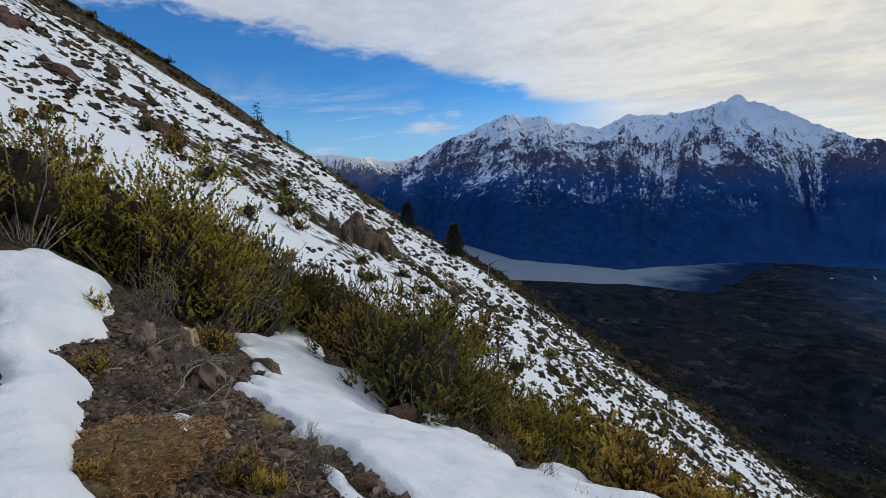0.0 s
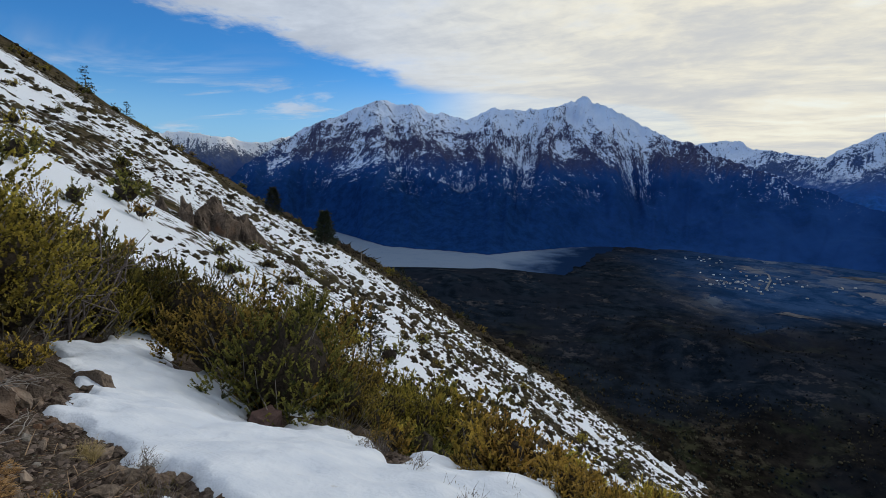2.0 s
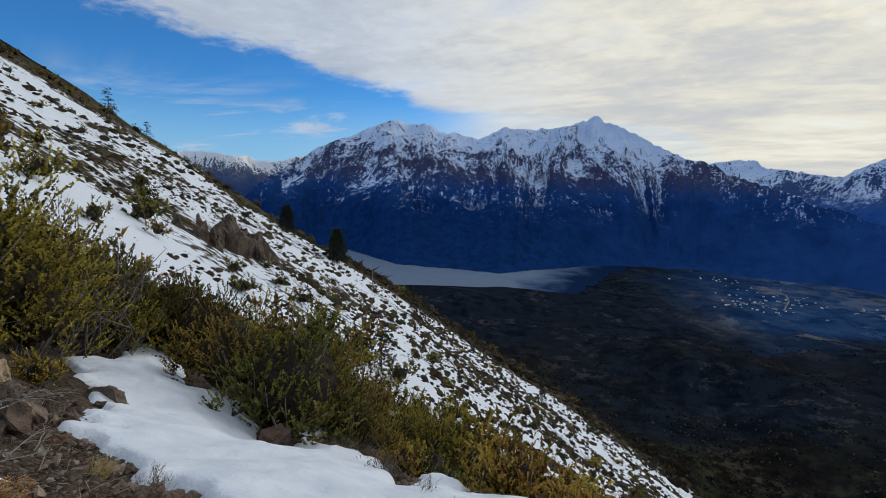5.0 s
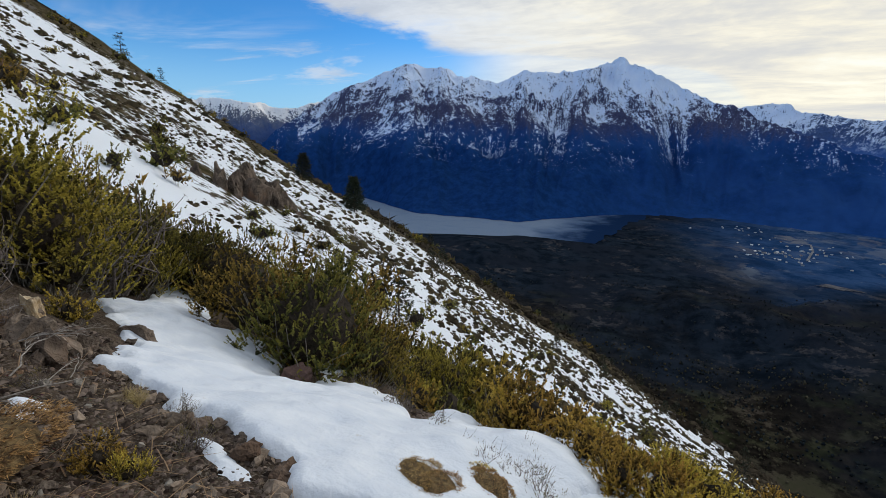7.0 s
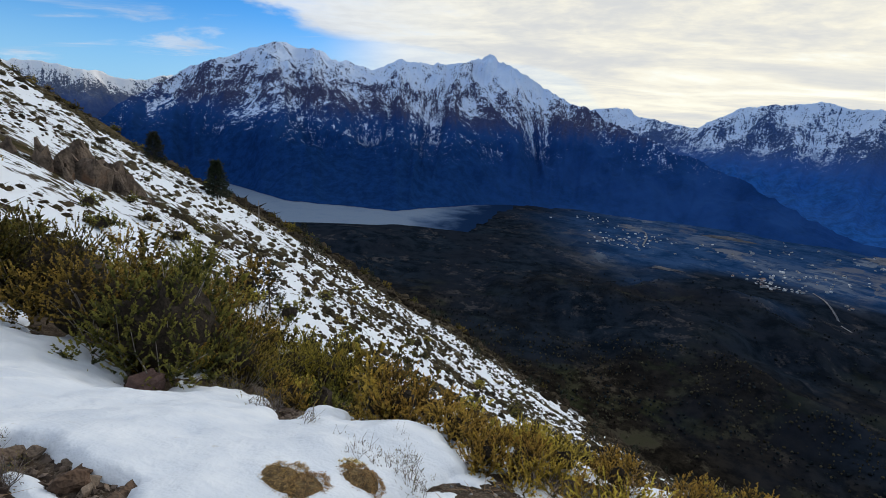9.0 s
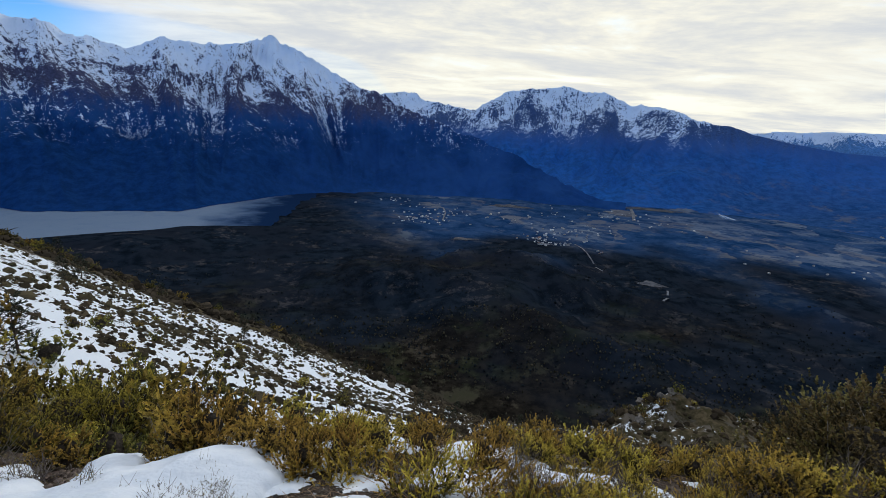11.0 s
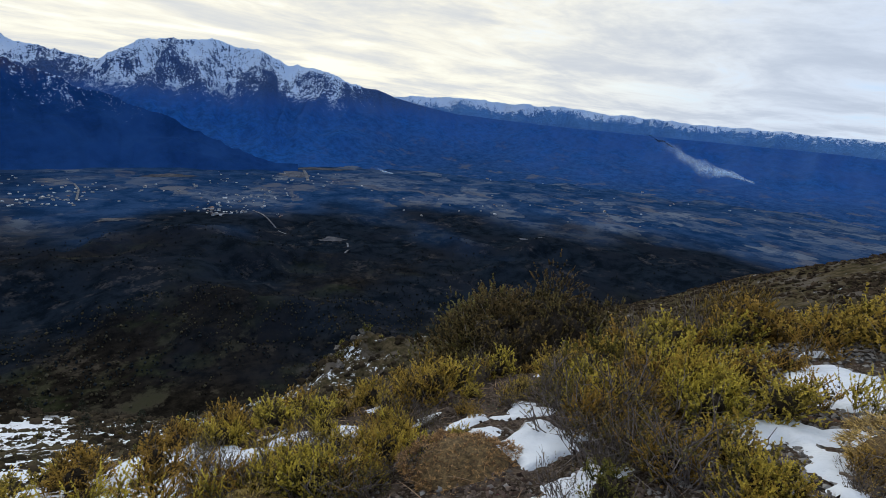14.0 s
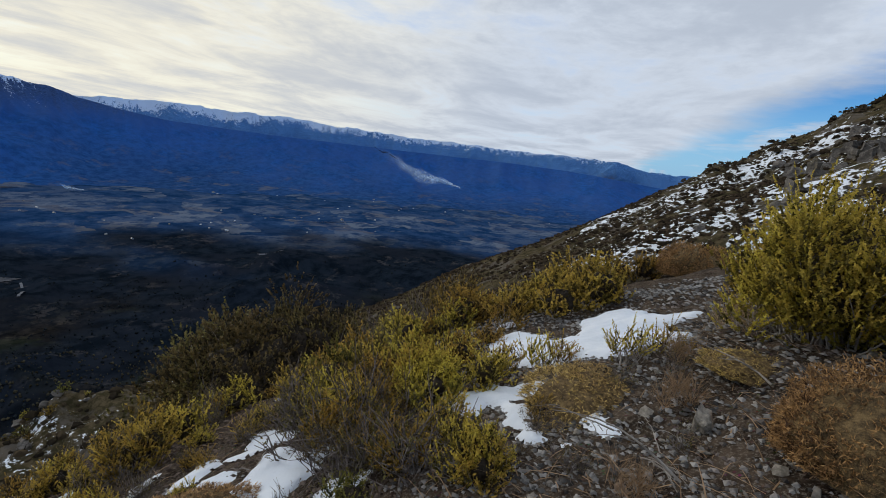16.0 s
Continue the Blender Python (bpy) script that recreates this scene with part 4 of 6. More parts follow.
TRACKSIDE = [(4.2, -2, 1.1, 7), (4, -2.1, 1.2, 7), (4, -2.4, 1.1, 7), (4.6, -2, 0.9, 0), (2.7, -1.6, 0.4, 3), (3.8, -1.5, 0.2, 3), (3.9, -0.7, 0.2, 3), (11.7, -3.3, 0.7, 3), (7.7, -1, 0.9, 0), (7.2, -0.4, 0.8, 0), (7.5, 0.2, 0.7, 0), (11.9, 1.8, 1.4, 0), (11.9, -2.3, 0.9, 0), (4.5, 0.2, 0.5, 0), (4.6, 0.8, 0.6, 0), (5, 1.4, 0.6, 1), (3.5, 0.3, 0.4, 0), (4.4, -1.2, 0.3, 5), (4.3, -0.9, 0.4, 5), (4.7, -1.7, 0.3, 6), (3.6, 1.3, 0.7, 2), (3.2, 0.9, 0.5, 2), (2.8, 0, 0.3, 0), (11.6, 3.3, 1.1, 0)]
SNOW_MAIN = [(-9.57, 3.9), (-9.65, 4.7), (-12.99, 7.13), (-11.66, 7.03), (-7.98, 5.13), (-8.22, 5.92), (-6.57, 5.39), (-5.35, 4.46), (-5.01, 4.65), (-5.53, 5.53), (-5.07, 5.53), (-5.08, 7.02), (-2.42, 3.64), (-2.36, 4.01), (-7.59, 14.09), (-1.82, 4.03), (-1.31, 4.58), (-4.96, 21.18), (-0.73, 4.13), (-0.49, 3.38), (-0.83, 2.34), (-1.23, 1.71), (-1.8, 1.42), (-1.97, 1.74), (-2.38, 1.7), (-2.99, 1.7), (-3.04, 1.59), (-3.69, 1.8), (-4.43, 1.82), (-6.25, 2.89)]
SNOW_POCKET = [(-8, 7.84), (-9.8, 10.47), (-9.56, 11.71), (-5.94, 6.99), (-6.01, 6.09)]
SNOW_TONGUE = [(-2.68, 1.52), (-2.4, 1.55), (-2.05, 1.44), (-2.05, 1.36), (-2.4, 1.44)]
SNOW_SCRAP = [(-3.36, 0.83), (-3.56, 1), (-3.5, 1.06), (-3.3, 0.94), (-3.25, 0.8)]
SNOW_BANK = [(-6.78, 0.24), (-7.15, 0.74), (-7.14, 1.03), (-7.01, 1.39), (-6.06, 1.18), (-5.49, 0.93), (-4.99, 0.8), (-4.68, 0.52), (-4.27, 0.46), (-3.82, 0.47), (-3.51, 0.39), (-3.11, 0.37), (-2.68, 0.25), (-2.34, 0.2), (-2.38, -0.16)]
SNOW_HEATH = [(-0.11, 3.57), (0.12, 3.85), (0.38, 3.53), (0.36, 3.02), (-0.02, 2.99)]
SNOW_SLAB = [(3.41, 1.96), (4.03, 2.17), (3.79, 1.74), (3.95, 1.55), (3.46, 1.18), (2.88, 1.13), (2.69, 1.15), (2.49, 1.26), (2.93, 1.53)]
SNOW_DRIFT = [(5.7, 0.48), (7.04, 0.22), (6.41, -0.38), (5.83, -0.49), (7.28, -1.05), (5.84, -1.54), (4.68, -1.33), (4.41, -0.85), (5.19, 0.06)]
SNOW_DRIFT_END = [(5.68, -0.63), (7.36, -1.18), (6.61, -1.27), (4.71, -0.98), (4.64, -0.59)]
SNOW_HOLLOW = [(4.29, 0.47), (4.58, 0.1), (4.33, -0.06), (3.91, -0.34), (3.13, -0.23), (3.47, -0.12), (3.84, 0.15)]
SNOW_TRACK = [(3.82, -0.48), (3.8, -0.58), (3.26, -0.74), (3.11, -0.62), (3.23, -0.58)]
SNOW_STRIP = [(4.21, -0.89), (4.04, -1.15), (3.96, -1.08), (4.03, -0.92)]
SNOW_LEDGE = [(-1.56, 5.32), (-5.22, 18.14), (-0.79, 4.21), (-0.92, 3.9)]
SNOW_LEDGE_B = [(-0.1, 3.68), (0.37, 3.6), (0.41, 3.04), (-0.02, 3.28)]
SNOW_LEDGE_C = [(0.84, 3.07), (1.15, 3.25), (1.23, 2.86), (1.01, 2.72), (0.84, 2.86)]
SNOW_LEDGE_D = [(2.48, 2.7), (2.86, 2.71), (2.92, 2.42), (2.51, 2.29), (2.27, 2.37)]
SNOW_LEDGE_E = [(3.09, 2.28), (3.73, 2.41), (3.78, 2.21), (3.22, 2.06)]
SNOW_SHADE = [(-12.3, 8.27), (-12.87, 9.25), (-11.81, 8.47), (-11.18, 7.58)]


# small ones up to a metre, large ones above it: so that the leaves keep their size
KINDS = {
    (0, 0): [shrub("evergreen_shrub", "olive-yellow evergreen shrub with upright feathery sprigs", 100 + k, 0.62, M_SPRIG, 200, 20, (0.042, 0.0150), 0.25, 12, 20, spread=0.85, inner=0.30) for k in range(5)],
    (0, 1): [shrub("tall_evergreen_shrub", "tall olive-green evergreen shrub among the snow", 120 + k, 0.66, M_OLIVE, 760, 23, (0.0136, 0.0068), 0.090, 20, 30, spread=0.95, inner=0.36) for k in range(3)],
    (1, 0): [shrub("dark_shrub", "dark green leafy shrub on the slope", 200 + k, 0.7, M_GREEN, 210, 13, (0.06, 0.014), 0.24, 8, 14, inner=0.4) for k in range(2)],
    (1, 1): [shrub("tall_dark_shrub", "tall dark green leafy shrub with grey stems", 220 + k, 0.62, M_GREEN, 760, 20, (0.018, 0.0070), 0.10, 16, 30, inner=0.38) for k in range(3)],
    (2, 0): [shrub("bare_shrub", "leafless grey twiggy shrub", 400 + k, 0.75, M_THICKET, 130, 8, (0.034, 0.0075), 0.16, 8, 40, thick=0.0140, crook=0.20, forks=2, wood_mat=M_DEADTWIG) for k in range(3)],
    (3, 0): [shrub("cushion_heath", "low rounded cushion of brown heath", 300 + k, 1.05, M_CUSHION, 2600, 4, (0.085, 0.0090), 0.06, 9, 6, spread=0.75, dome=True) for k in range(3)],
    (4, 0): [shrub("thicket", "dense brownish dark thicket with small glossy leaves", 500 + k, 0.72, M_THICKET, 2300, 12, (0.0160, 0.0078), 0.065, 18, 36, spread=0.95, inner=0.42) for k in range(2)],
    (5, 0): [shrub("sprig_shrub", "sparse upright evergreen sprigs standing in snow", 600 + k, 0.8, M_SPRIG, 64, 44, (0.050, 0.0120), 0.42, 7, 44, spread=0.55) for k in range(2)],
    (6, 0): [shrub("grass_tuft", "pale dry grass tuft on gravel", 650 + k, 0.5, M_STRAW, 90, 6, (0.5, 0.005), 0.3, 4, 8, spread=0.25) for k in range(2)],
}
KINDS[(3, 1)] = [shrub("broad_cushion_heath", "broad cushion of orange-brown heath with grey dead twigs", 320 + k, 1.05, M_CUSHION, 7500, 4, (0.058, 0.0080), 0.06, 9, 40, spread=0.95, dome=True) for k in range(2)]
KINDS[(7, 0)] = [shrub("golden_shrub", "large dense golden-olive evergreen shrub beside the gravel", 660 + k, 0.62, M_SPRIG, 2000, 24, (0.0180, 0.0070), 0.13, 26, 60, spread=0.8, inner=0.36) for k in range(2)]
KINDS[(7, 1)] = KINDS[(7, 0)]
KINDS[(2, 1)], KINDS[(4, 1)], KINDS[(5, 1)], KINDS[(6, 1)] = KINDS[(2, 0)], KINDS[(4, 0)], KINDS[(5, 0)], KINDS[(6, 0)]
FAR_KINDS = [shrub("hillside_shrub", "small dark shrub on the snowy hillside", 700 + k, 0.7, (M_GREEN, M_OLIVE, M_GREEN)[k], 85, 7, (0.105, 0.032), 0.18, 9, 4, spread=0.8, inner=0.30) for k in range(3)]
MID_KINDS = {
    (0, 0): [shrub("evergreen_shrub", "olive-yellow evergreen shrub with upright feathery sprigs", 140 + k, 0.62, M_SPRIG, 130, 13, (0.054, 0.0215), 0.25, 11, 10, spread=0.85, inner=0.32) for k in range(4)],
    (0, 1): [shrub("tall_evergreen_shrub", "tall olive-green evergreen shrub among the snow", 150 + k, 0.66, M_OLIVE, 620, 20, (0.0148, 0.0078), 0.095, 20, 30, spread=0.95, inner=0.34) for k in range(3)],
    (1, 0): [shrub("dark_shrub", "dark green leafy shrub on the slope", 240 + k, 0.7, M_GREEN, 130, 11, (0.075, 0.019), 0.24, 8, 8, inner=0.42) for k in range(2)],
    (1, 1): [shrub("tall_dark_shrub", "tall dark green leafy shrub with grey stems", 250 + k, 0.62, M_GREEN, 640, 18, (0.020, 0.0080), 0.10, 16, 24, inner=0.42) for k in range(3)],
}
GROUPS = {0: "evergreen shrubs", 1: "dark shrubs", 2: "bare shrubs", 3: "heath cushions", 4: "thicket", 5: "sprigs in the snow", 6: "grass tufts", 7: "golden shrubs"}
used = set()


def plant(spots, seed, wide=1.0, lift=0.0):
    """Shrubs at (x, y, height, kind). The first of a kind is the one built, the others are copies."""
    rng = random.Random(seed)
    for x, y, tall, k in spots:
        big, away = int(tall > (0.30 if k == 3 else 1.05)), math.hypot(x, y)
        pool = FAR_KINDS if k < 2 and away > 16 else MID_KINDS[(k, big)] if k < 2 and away > (7.5 if big else 5.2) else KINDS[(k, big)]
        src = rng.choice(pool)
        if src.name in used:
            ob = copy_thing(src, Matrix.Identity(4))
        else:
            ob = src
            used.add(src.name)
        w = tall * rng.uniform(0.92, 1.12) * wide
        if k == 3 and not big:
            w, tall = w * 1.35, tall * 0.62
        ob.matrix_basis = Matrix.LocRotScale((x, y, ground_at(x, y) - 0.04 - 0.05 * tall + (0.06 if k == 3 and x < 0 else 0.0) + lift), Euler((rng.uniform(-0.12, 0.12), rng.uniform(-0.12, 0.12), rng.uniform(0, 6.28))), (w, w, tall * 1.05))
        tagged(ob, group=GROUPS[k])


for n_, spots_ in enumerate((BELT, BELT_LOW, BANK, FRONT, BROW, SHOULDER, TRACKSIDE, TWIGGY)):
    plant([(x, y, max(h, 0.22), k) for x, y, h, k in spots_], 10 + n_)

plant(MATS, 32, 1.0, 0.10)
THICKET = [(8.9, 6.6, 2.5, 4), (9.3, 5.9, 3.3, 4), (10.1, 5.4, 3.3, 4), (10.8, 4.9, 2.7, 4), (9.7, 6.6, 3.6, 4), (9.2, 5.2, 1.9, 4), (10.7, 6.1, 3.5, 4), (8.6, 5.9, 1.8, 4)]
plant(THICKET, 31)


def fill(area, count, seed, tall, kinds, avoid=()):
    """More shrubs of the same field: bearings and distances within a belt, kept off the snow."""
    rng = random.Random(seed)
    out = []
    for _ in range(count):
        a, d = radians(rng.uniform(*area[:2])), rng.uniform(*area[2:])
        x, y = d * math.sin(a), d * math.cos(a)
        if not any(inside(x, y, p) for p in avoid):
            out.append((round(x, 2), round(y, 2), rng.uniform(*tall), rng.choice(kinds)))
    plant(out, seed + 1)


def inside(x, y, poly):
    hit_ = False
    for (x1, y1), (x2, y2) in zip(poly, poly[1:] + poly[:1]):
        if (y1 > y) != (y2 > y) and x < (x2 - x1) * (y - y1) / (y2 - y1) + x1:
            hit_ = not hit_
    return hit_


DRIFTS = (SNOW_MAIN, SNOW_BANK, SNOW_SLAB, SNOW_DRIFT, SNOW_HOLLOW, SNOW_TRACK)
fill((-86, -52, 10.5, 15.5), 20, 41, (1.3, 2.2), (0, 0, 1), DRIFTS)
fill((-52, -22, 8.5, 13.5), 40, 42, (0.7, 1.3), (0, 0, 1), DRIFTS)
fill((-25, 30, 4.4, 9.5), 100, 43, (0.22, 0.46), (0, 0, 0, 0, 2), DRIFTS)
fill((20, 52, 4.2, 10.0), 55, 44, (0.25, 0.5), (0, 0, 2), DRIFTS)
fill((48, 80, 4.4, 9.0), 44, 45, (0.3, 0.7), (0, 0, 2), DRIFTS)
fill((72, 99, 8.0, 14.0), 42, 46, (0.5, 1.0), (0, 0, 0, 2), DRIFTS)
fill((22, 49, 2.8, 4.8), 44, 48, (0.18, 0.40), (0, 0, 2, 2, 5), DRIFTS)
fill((46, 67, 2.9, 5.2), 30, 58, (0.13, 0.26), (2, 2, 5, 0, 0), DRIFTS)
fill((24, 47, 2.8, 4.4), 7, 54, (0.26, 0.42), (2,), DRIFTS)
fill((70, 76, 3.0, 4.4), 4, 56, (0.34, 0.52), (2,), DRIFTS)
fill((84, 118, 2.0, 4.4), 12, 49, (0.14, 0.26), (6, 2, 2), DRIFTS)
fill((66, 90, 4.0, 7.2), 34, 55, (0.28, 0.55), (0, 0, 0, 5, 2), DRIFTS)
fill((69, 84, 2.8, 5.0), 16, 50, (0.25, 0.5), (2, 5, 0, 0), DRIFTS)
fill((-88, -52, 1.9, 4.0), 14, 53, (0.12, 0.26), (2, 2, 0, 6), DRIFTS)
fill((-40, 60, 13.0, 26.0), 60, 47, (0.5, 1.0), (0, 1, 2))


# ---------------------------------------------------------------- snow lying between the shrubs
def edge_distance(px, py, poly):
    """Distance to the outline, positive inside."""
    best = np.full(px.shape, 1e9)
    ins = np.zeros(px.shape, bool)
    for (x1, y1), (x2, y2) in zip(poly, poly[1:] + poly[:1]):
        dx, dy = x2 - x1, y2 - y1
        t = np.clip(((px - x1) * dx + (py - y1) * dy) / (dx * dx + dy * dy + 1e-9), 0, 1)
        best = np.minimum(best, np.hypot(px - x1 - t * dx, py - y1 - t * dy))
        cross = (y1 > py) != (y2 > py)
        with np.errstate(divide="ignore", invalid="ignore"):
            ins ^= cross & (px < dx * (py - y1) / (dy if dy else 1e-9) + x1)
    return np.where(ins, best, -best)


def snow_patch(poly, label, deep=0.16, cell=0.036, ragged=0.12, seed=0):
    """A drift with soft rounded rims, thinning to nothing at a ragged edge."""
    q = np.array(poly)
    r0 = float(np.hypot(*q.mean(0)))
    cell = cell * max(0.6, r0 / 5)
    gx = np.arange(q[:, 0].min() - 0.3, q[:, 0].max() + 0.3, cell)
    gy = np.arange(q[:, 1].min() - 0.3, q[:, 1].max() + 0.3, cell)
    X, Y = np.meshgrid(gx, gy, indexing="ij")
    d = edge_distance(X, Y, poly) + ragged * fbm(X / 0.45, Y / 0.45, 4, seed + 60) * 0.8
    rim = np.clip(d / 0.16, -1, 1)
    full = np.where(rim > 0, np.sqrt(np.clip(1 - (1 - rim) ** 2, 0, 1)), rim * 1.2)
    body = np.clip(d / 0.9, 0, 1)
    Z = height(X, Y) + deep * 0.45 * full + deep * 0.75 * body * (1 + 0.3 * fbm(X / 1.2, Y / 1.2, 3, seed + 70)) + 0.018 * fbm(X / 0.35, Y / 0.35, 3, 71) * (d > 0)
    keep = d > -0.10
    f = sheet(*X.shape)
    f = f[keep.ravel()[f].all(1)]
    idx, inv = np.unique(f.ravel(), return_inverse=True)
    v = np.stack([X, Y, Z], -1).reshape(-1, 3)[idx]
    tagged(new("snow_patch", mesh_of("snow_patch", v, inv.reshape(-1, 4)[:, ::-1], M_SNOW)), label, "snow", "snow patches")


snow_patch(SNOW_MAIN, "broad white snowdrift below the shrubs", 0.22, seed=1)
snow_patch(SNOW_BANK, "deep snow bank along the slope's edge", 0.24, seed=2)
for n_, p_ in enumerate((SNOW_POCKET, SNOW_SLAB, SNOW_DRIFT, SNOW_DRIFT_END, SNOW_HOLLOW)):
    snow_patch(p_, "melting snowdrift between evergreen shrubs", 0.075, ragged=0.28, seed=3 + n_)
for n_, p_ in enumerate((SNOW_TONGUE, SNOW_SCRAP, SNOW_HEATH, SNOW_TRACK, SNOW_STRIP, SNOW_LEDGE, SNOW_LEDGE_B, SNOW_LEDGE_C, SNOW_LEDGE_D, SNOW_LEDGE_E, SNOW_SHADE)):
    snow_patch(p_, "small leftover patch of old snow", 0.06, 0.035, 0.10, seed=12 + n_)
rng_s = random.Random(77)
for az_, d_, w_, count in (((-25, 28), (2.6, 5.6), (0.12, 0.36), 42), ((28, 75), (2.8, 6.5), (0.08, 0.21), 19)):
    for n_ in range(count):
        a_, r_, s_ = radians(rng_s.uniform(*az_)), rng_s.uniform(*d_), rng_s.uniform(*w_)
        x_, y_ = r_ * math.sin(a_), r_ * math.cos(a_)
        snow_patch([(x_ + s_ * rng_s.uniform(0.5, 1.7) * math.cos(k), y_ + s_ * rng_s.uniform(0.4, 1.1) * math.sin(k)) for k in (0, 0.8, 1.6, 2.4, 3.2, 4.0, 4.8, 5.6)], "scrap of snow under the heath", 0.045, 0.040, 0.20, 30 + n_)


# ---------------------------------------------------------------- rocks, stones, gravel
def rock_mesh(name, seed, size, mat, cuts=3, sharp=0.8, flat=1.0):
    """A weathered block: a ball cut by random planes and roughened."""
    bm = bmesh.new()
    bmesh.ops.create_icosphere(bm, subdivisions=cuts, radius=1.0)
    rng = random.Random(seed)
    planes = [(Vector((rng.gauss(0, 1), rng.gauss(0, 1), rng.gauss(0, 0.8))).normalized(), rng.uniform(0.34, 0.72)) for _ in range(20)]
    for v in bm.verts:
        for n_, d_ in planes:
            over = v.co.dot(n_) - d_
            if over > 0:
                v.co -= n_ * over
        k = noise.fractal(v.co * 2.3 + Vector((seed, 0, 0)), 1.0, 2.0, 4)
        v.co += v.co.normalized() * k * sharp * 0.22
        v.co = Vector((v.co.x * size[0], v.co.y * size[1], v.co.z * size[2] * flat))
    me = bpy.data.meshes.new(name)
    bm.to_mesh(me)
    bm.free()
    me.materials.append(mat)
    return me


def rock(name, label, x, y, size, mat, seed, turn=0.0, sink=0.35, cuts=4, tilt=0.0):
    ob = new(name, rock_mesh(name, seed, size, mat, cuts))
    ob.matrix_basis = Matrix.LocRotScale((x, y, ground_at(x, y) + size[2] * (0.5 - sink)), Euler((radians(tilt), 0, radians(turn))), None)
    return tagged(ob, label, "rock")


rock("boulder", "brown boulder with moss poking out of the snow", -6.35, 3.05, (0.36, 0.26, 0.20), M_CLIFF, 1, 20, -0.10, 4, 12)
rock("boulder", "reddish rock at the foot of a shrub", -5.45, 4.85, (0.42, 0.26, 0.28), M_CRAG, 2, 40, 0.12, 4, -18)
rock("outcrop", "ochre and grey rock face breaking out of the bank", -5.3, 1.65, (0.19, 0.15, 0.40), M_ROCK2, 3, 10, 0.2)
rng_o = random.Random(5)
for k in range(26):
    s_ = rng_o.uniform(0.07, 0.24)
    ob = rock("outcrop_rock", "rough brown rock of the crumbling bank", -4.95 + rng_o.gauss(0, 0.42), 1.5 + rng_o.gauss(0, 0.20), (s_ * 1.2, s_, s_ * rng_o.uniform(0.7, 1.3)), (M_ROCK, M_CLIFF)[k % 2], 200 + k % 9, rng_o.uniform(0, 180), 0.35, 3, rng_o.uniform(-25, 25))
    tagged(ob, group="rocks of the bank")
rock("outcrop", "grey crumbling rock beside the bank", -4.9, 1.35, (0.30, 0.24, 0.26), M_ROCK, 4, 70, 0.62)
rock("boulder", "dark ledge of rock at the snow's edge", -2.05, 1.85, (0.34, 0.16, 0.12), M_ROCK, 5, -20)
rock("boulder", "dark ledge of rock at the snow's edge", -2.5, 1.8, (0.3, 0.16, 0.12), M_ROCK, 15, 10)
rock("stone", "pale grey stone on the gravel", 3.2, -1.1, (0.13, 0.11, 0.12), M_STONE, 6, 15, 0.15)
# the broken cliff on the far hillside: upright jointed columns
def column_mesh(seed, sx, sy, sz, mat=None):
    bm = bmesh.new()
    bmesh.ops.create_cube(bm, size=2.0)
    bmesh.ops.subdivide_edges(bm, edges=bm.edges[:], cuts=5, use_grid_fill=True)
    rng = random.Random(seed)
    lean, slope = Vector((rng.gauss(0, 0.10), rng.gauss(0, 0.10), 0)), (rng.uniform(-0.35, 0.35), rng.uniform(-0.35, 0.35))
    for v in bm.verts:
        c = v.co.copy()
        k = noise.fractal(Vector((c.x * 1.5 + seed, c.y * 1.5, c.z * 0.8)), 1.0, 2.0, 4)
        crack = 0.10 * math.copysign(1, math.sin(c.z * 4.2 + seed + 2 * c.x))
        v.co.x = c.x * (1 - 0.10 * (c.z + 1)) + 0.16 * k * c.x + crack * 0.5 * c.x + lean.x * (c.z + 1)
        v.co.y = c.y * (1 - 0.10 * (c.z + 1)) + 0.16 * k * c.y + crack * 0.5 * c.y + lean.y * (c.z + 1)
        v.co.z = c.z + (0.12 * k + slope[0] * c.x + slope[1] * c.y) * (c.z + 1) * 0.5
        v.co = Vector((v.co.x * sx, v.co.y * sy, v.co.z * sz))
    me = bpy.data.meshes.new("cliff_block")
    bm.to_mesh(me), bm.free()
    me.materials.append(mat or M_ROCK)
    return me


rng_k = random.Random(12)
for k in range(52):
    t_ = rng_k.random()
    x_, y_ = -28.6 - 5.0 * t_ + rng_k.gauss(0, 0.55), 19.4 + 12.0 * t_ + rng_k.gauss(0, 0.55)
    s_ = (0.7 + 1.0 * math.sin(3.1 * t_ ** 0.8)) * rng_k.uniform(0.55, 1.15)
    ob = rock("cliff_block", "jointed dark brown cliff block on the snowy hillside", x_, y_, (s_ * rng_k.uniform(0.45, 0.85), s_ * rng_k.uniform(0.45, 0.8), s_ * rng_k.uniform(1.0, 1.7)), M_CLIFF, 30 + k % 12, rng_k.uniform(0, 180), 0.42, 3, rng_k.uniform(-14, 14))
    tagged(ob, group="cliff blocks")
rng_q = random.Random(31)
for k, (x_, y_, sz_) in enumerate(((-30.4, 9.4, 1.0), (-31.6, 9.9, 1.0), (-33.0, 10.3, 0.9), (-37.2, 10.6, 1.2), (-34.5, 5.7, 1.1), (-42.0, 5.0, 1.3))):
    for j in range(6):
        s_ = sz_ * rng_q.uniform(0.45, 1.0)
        tagged(rock("red_crag", "reddish-brown crag showing through the snow", x_ + rng_q.gauss(0, 0.9), y_ + rng_q.gauss(0, 0.45), (s_ * 1.1, s_ * 0.7, s_ * 0.7), M_CRAG, 40 + (k * 6 + j) % 9, rng_q.uniform(50, 110), 0.5, 2), group="red crags")
rng_r = random.Random(3)
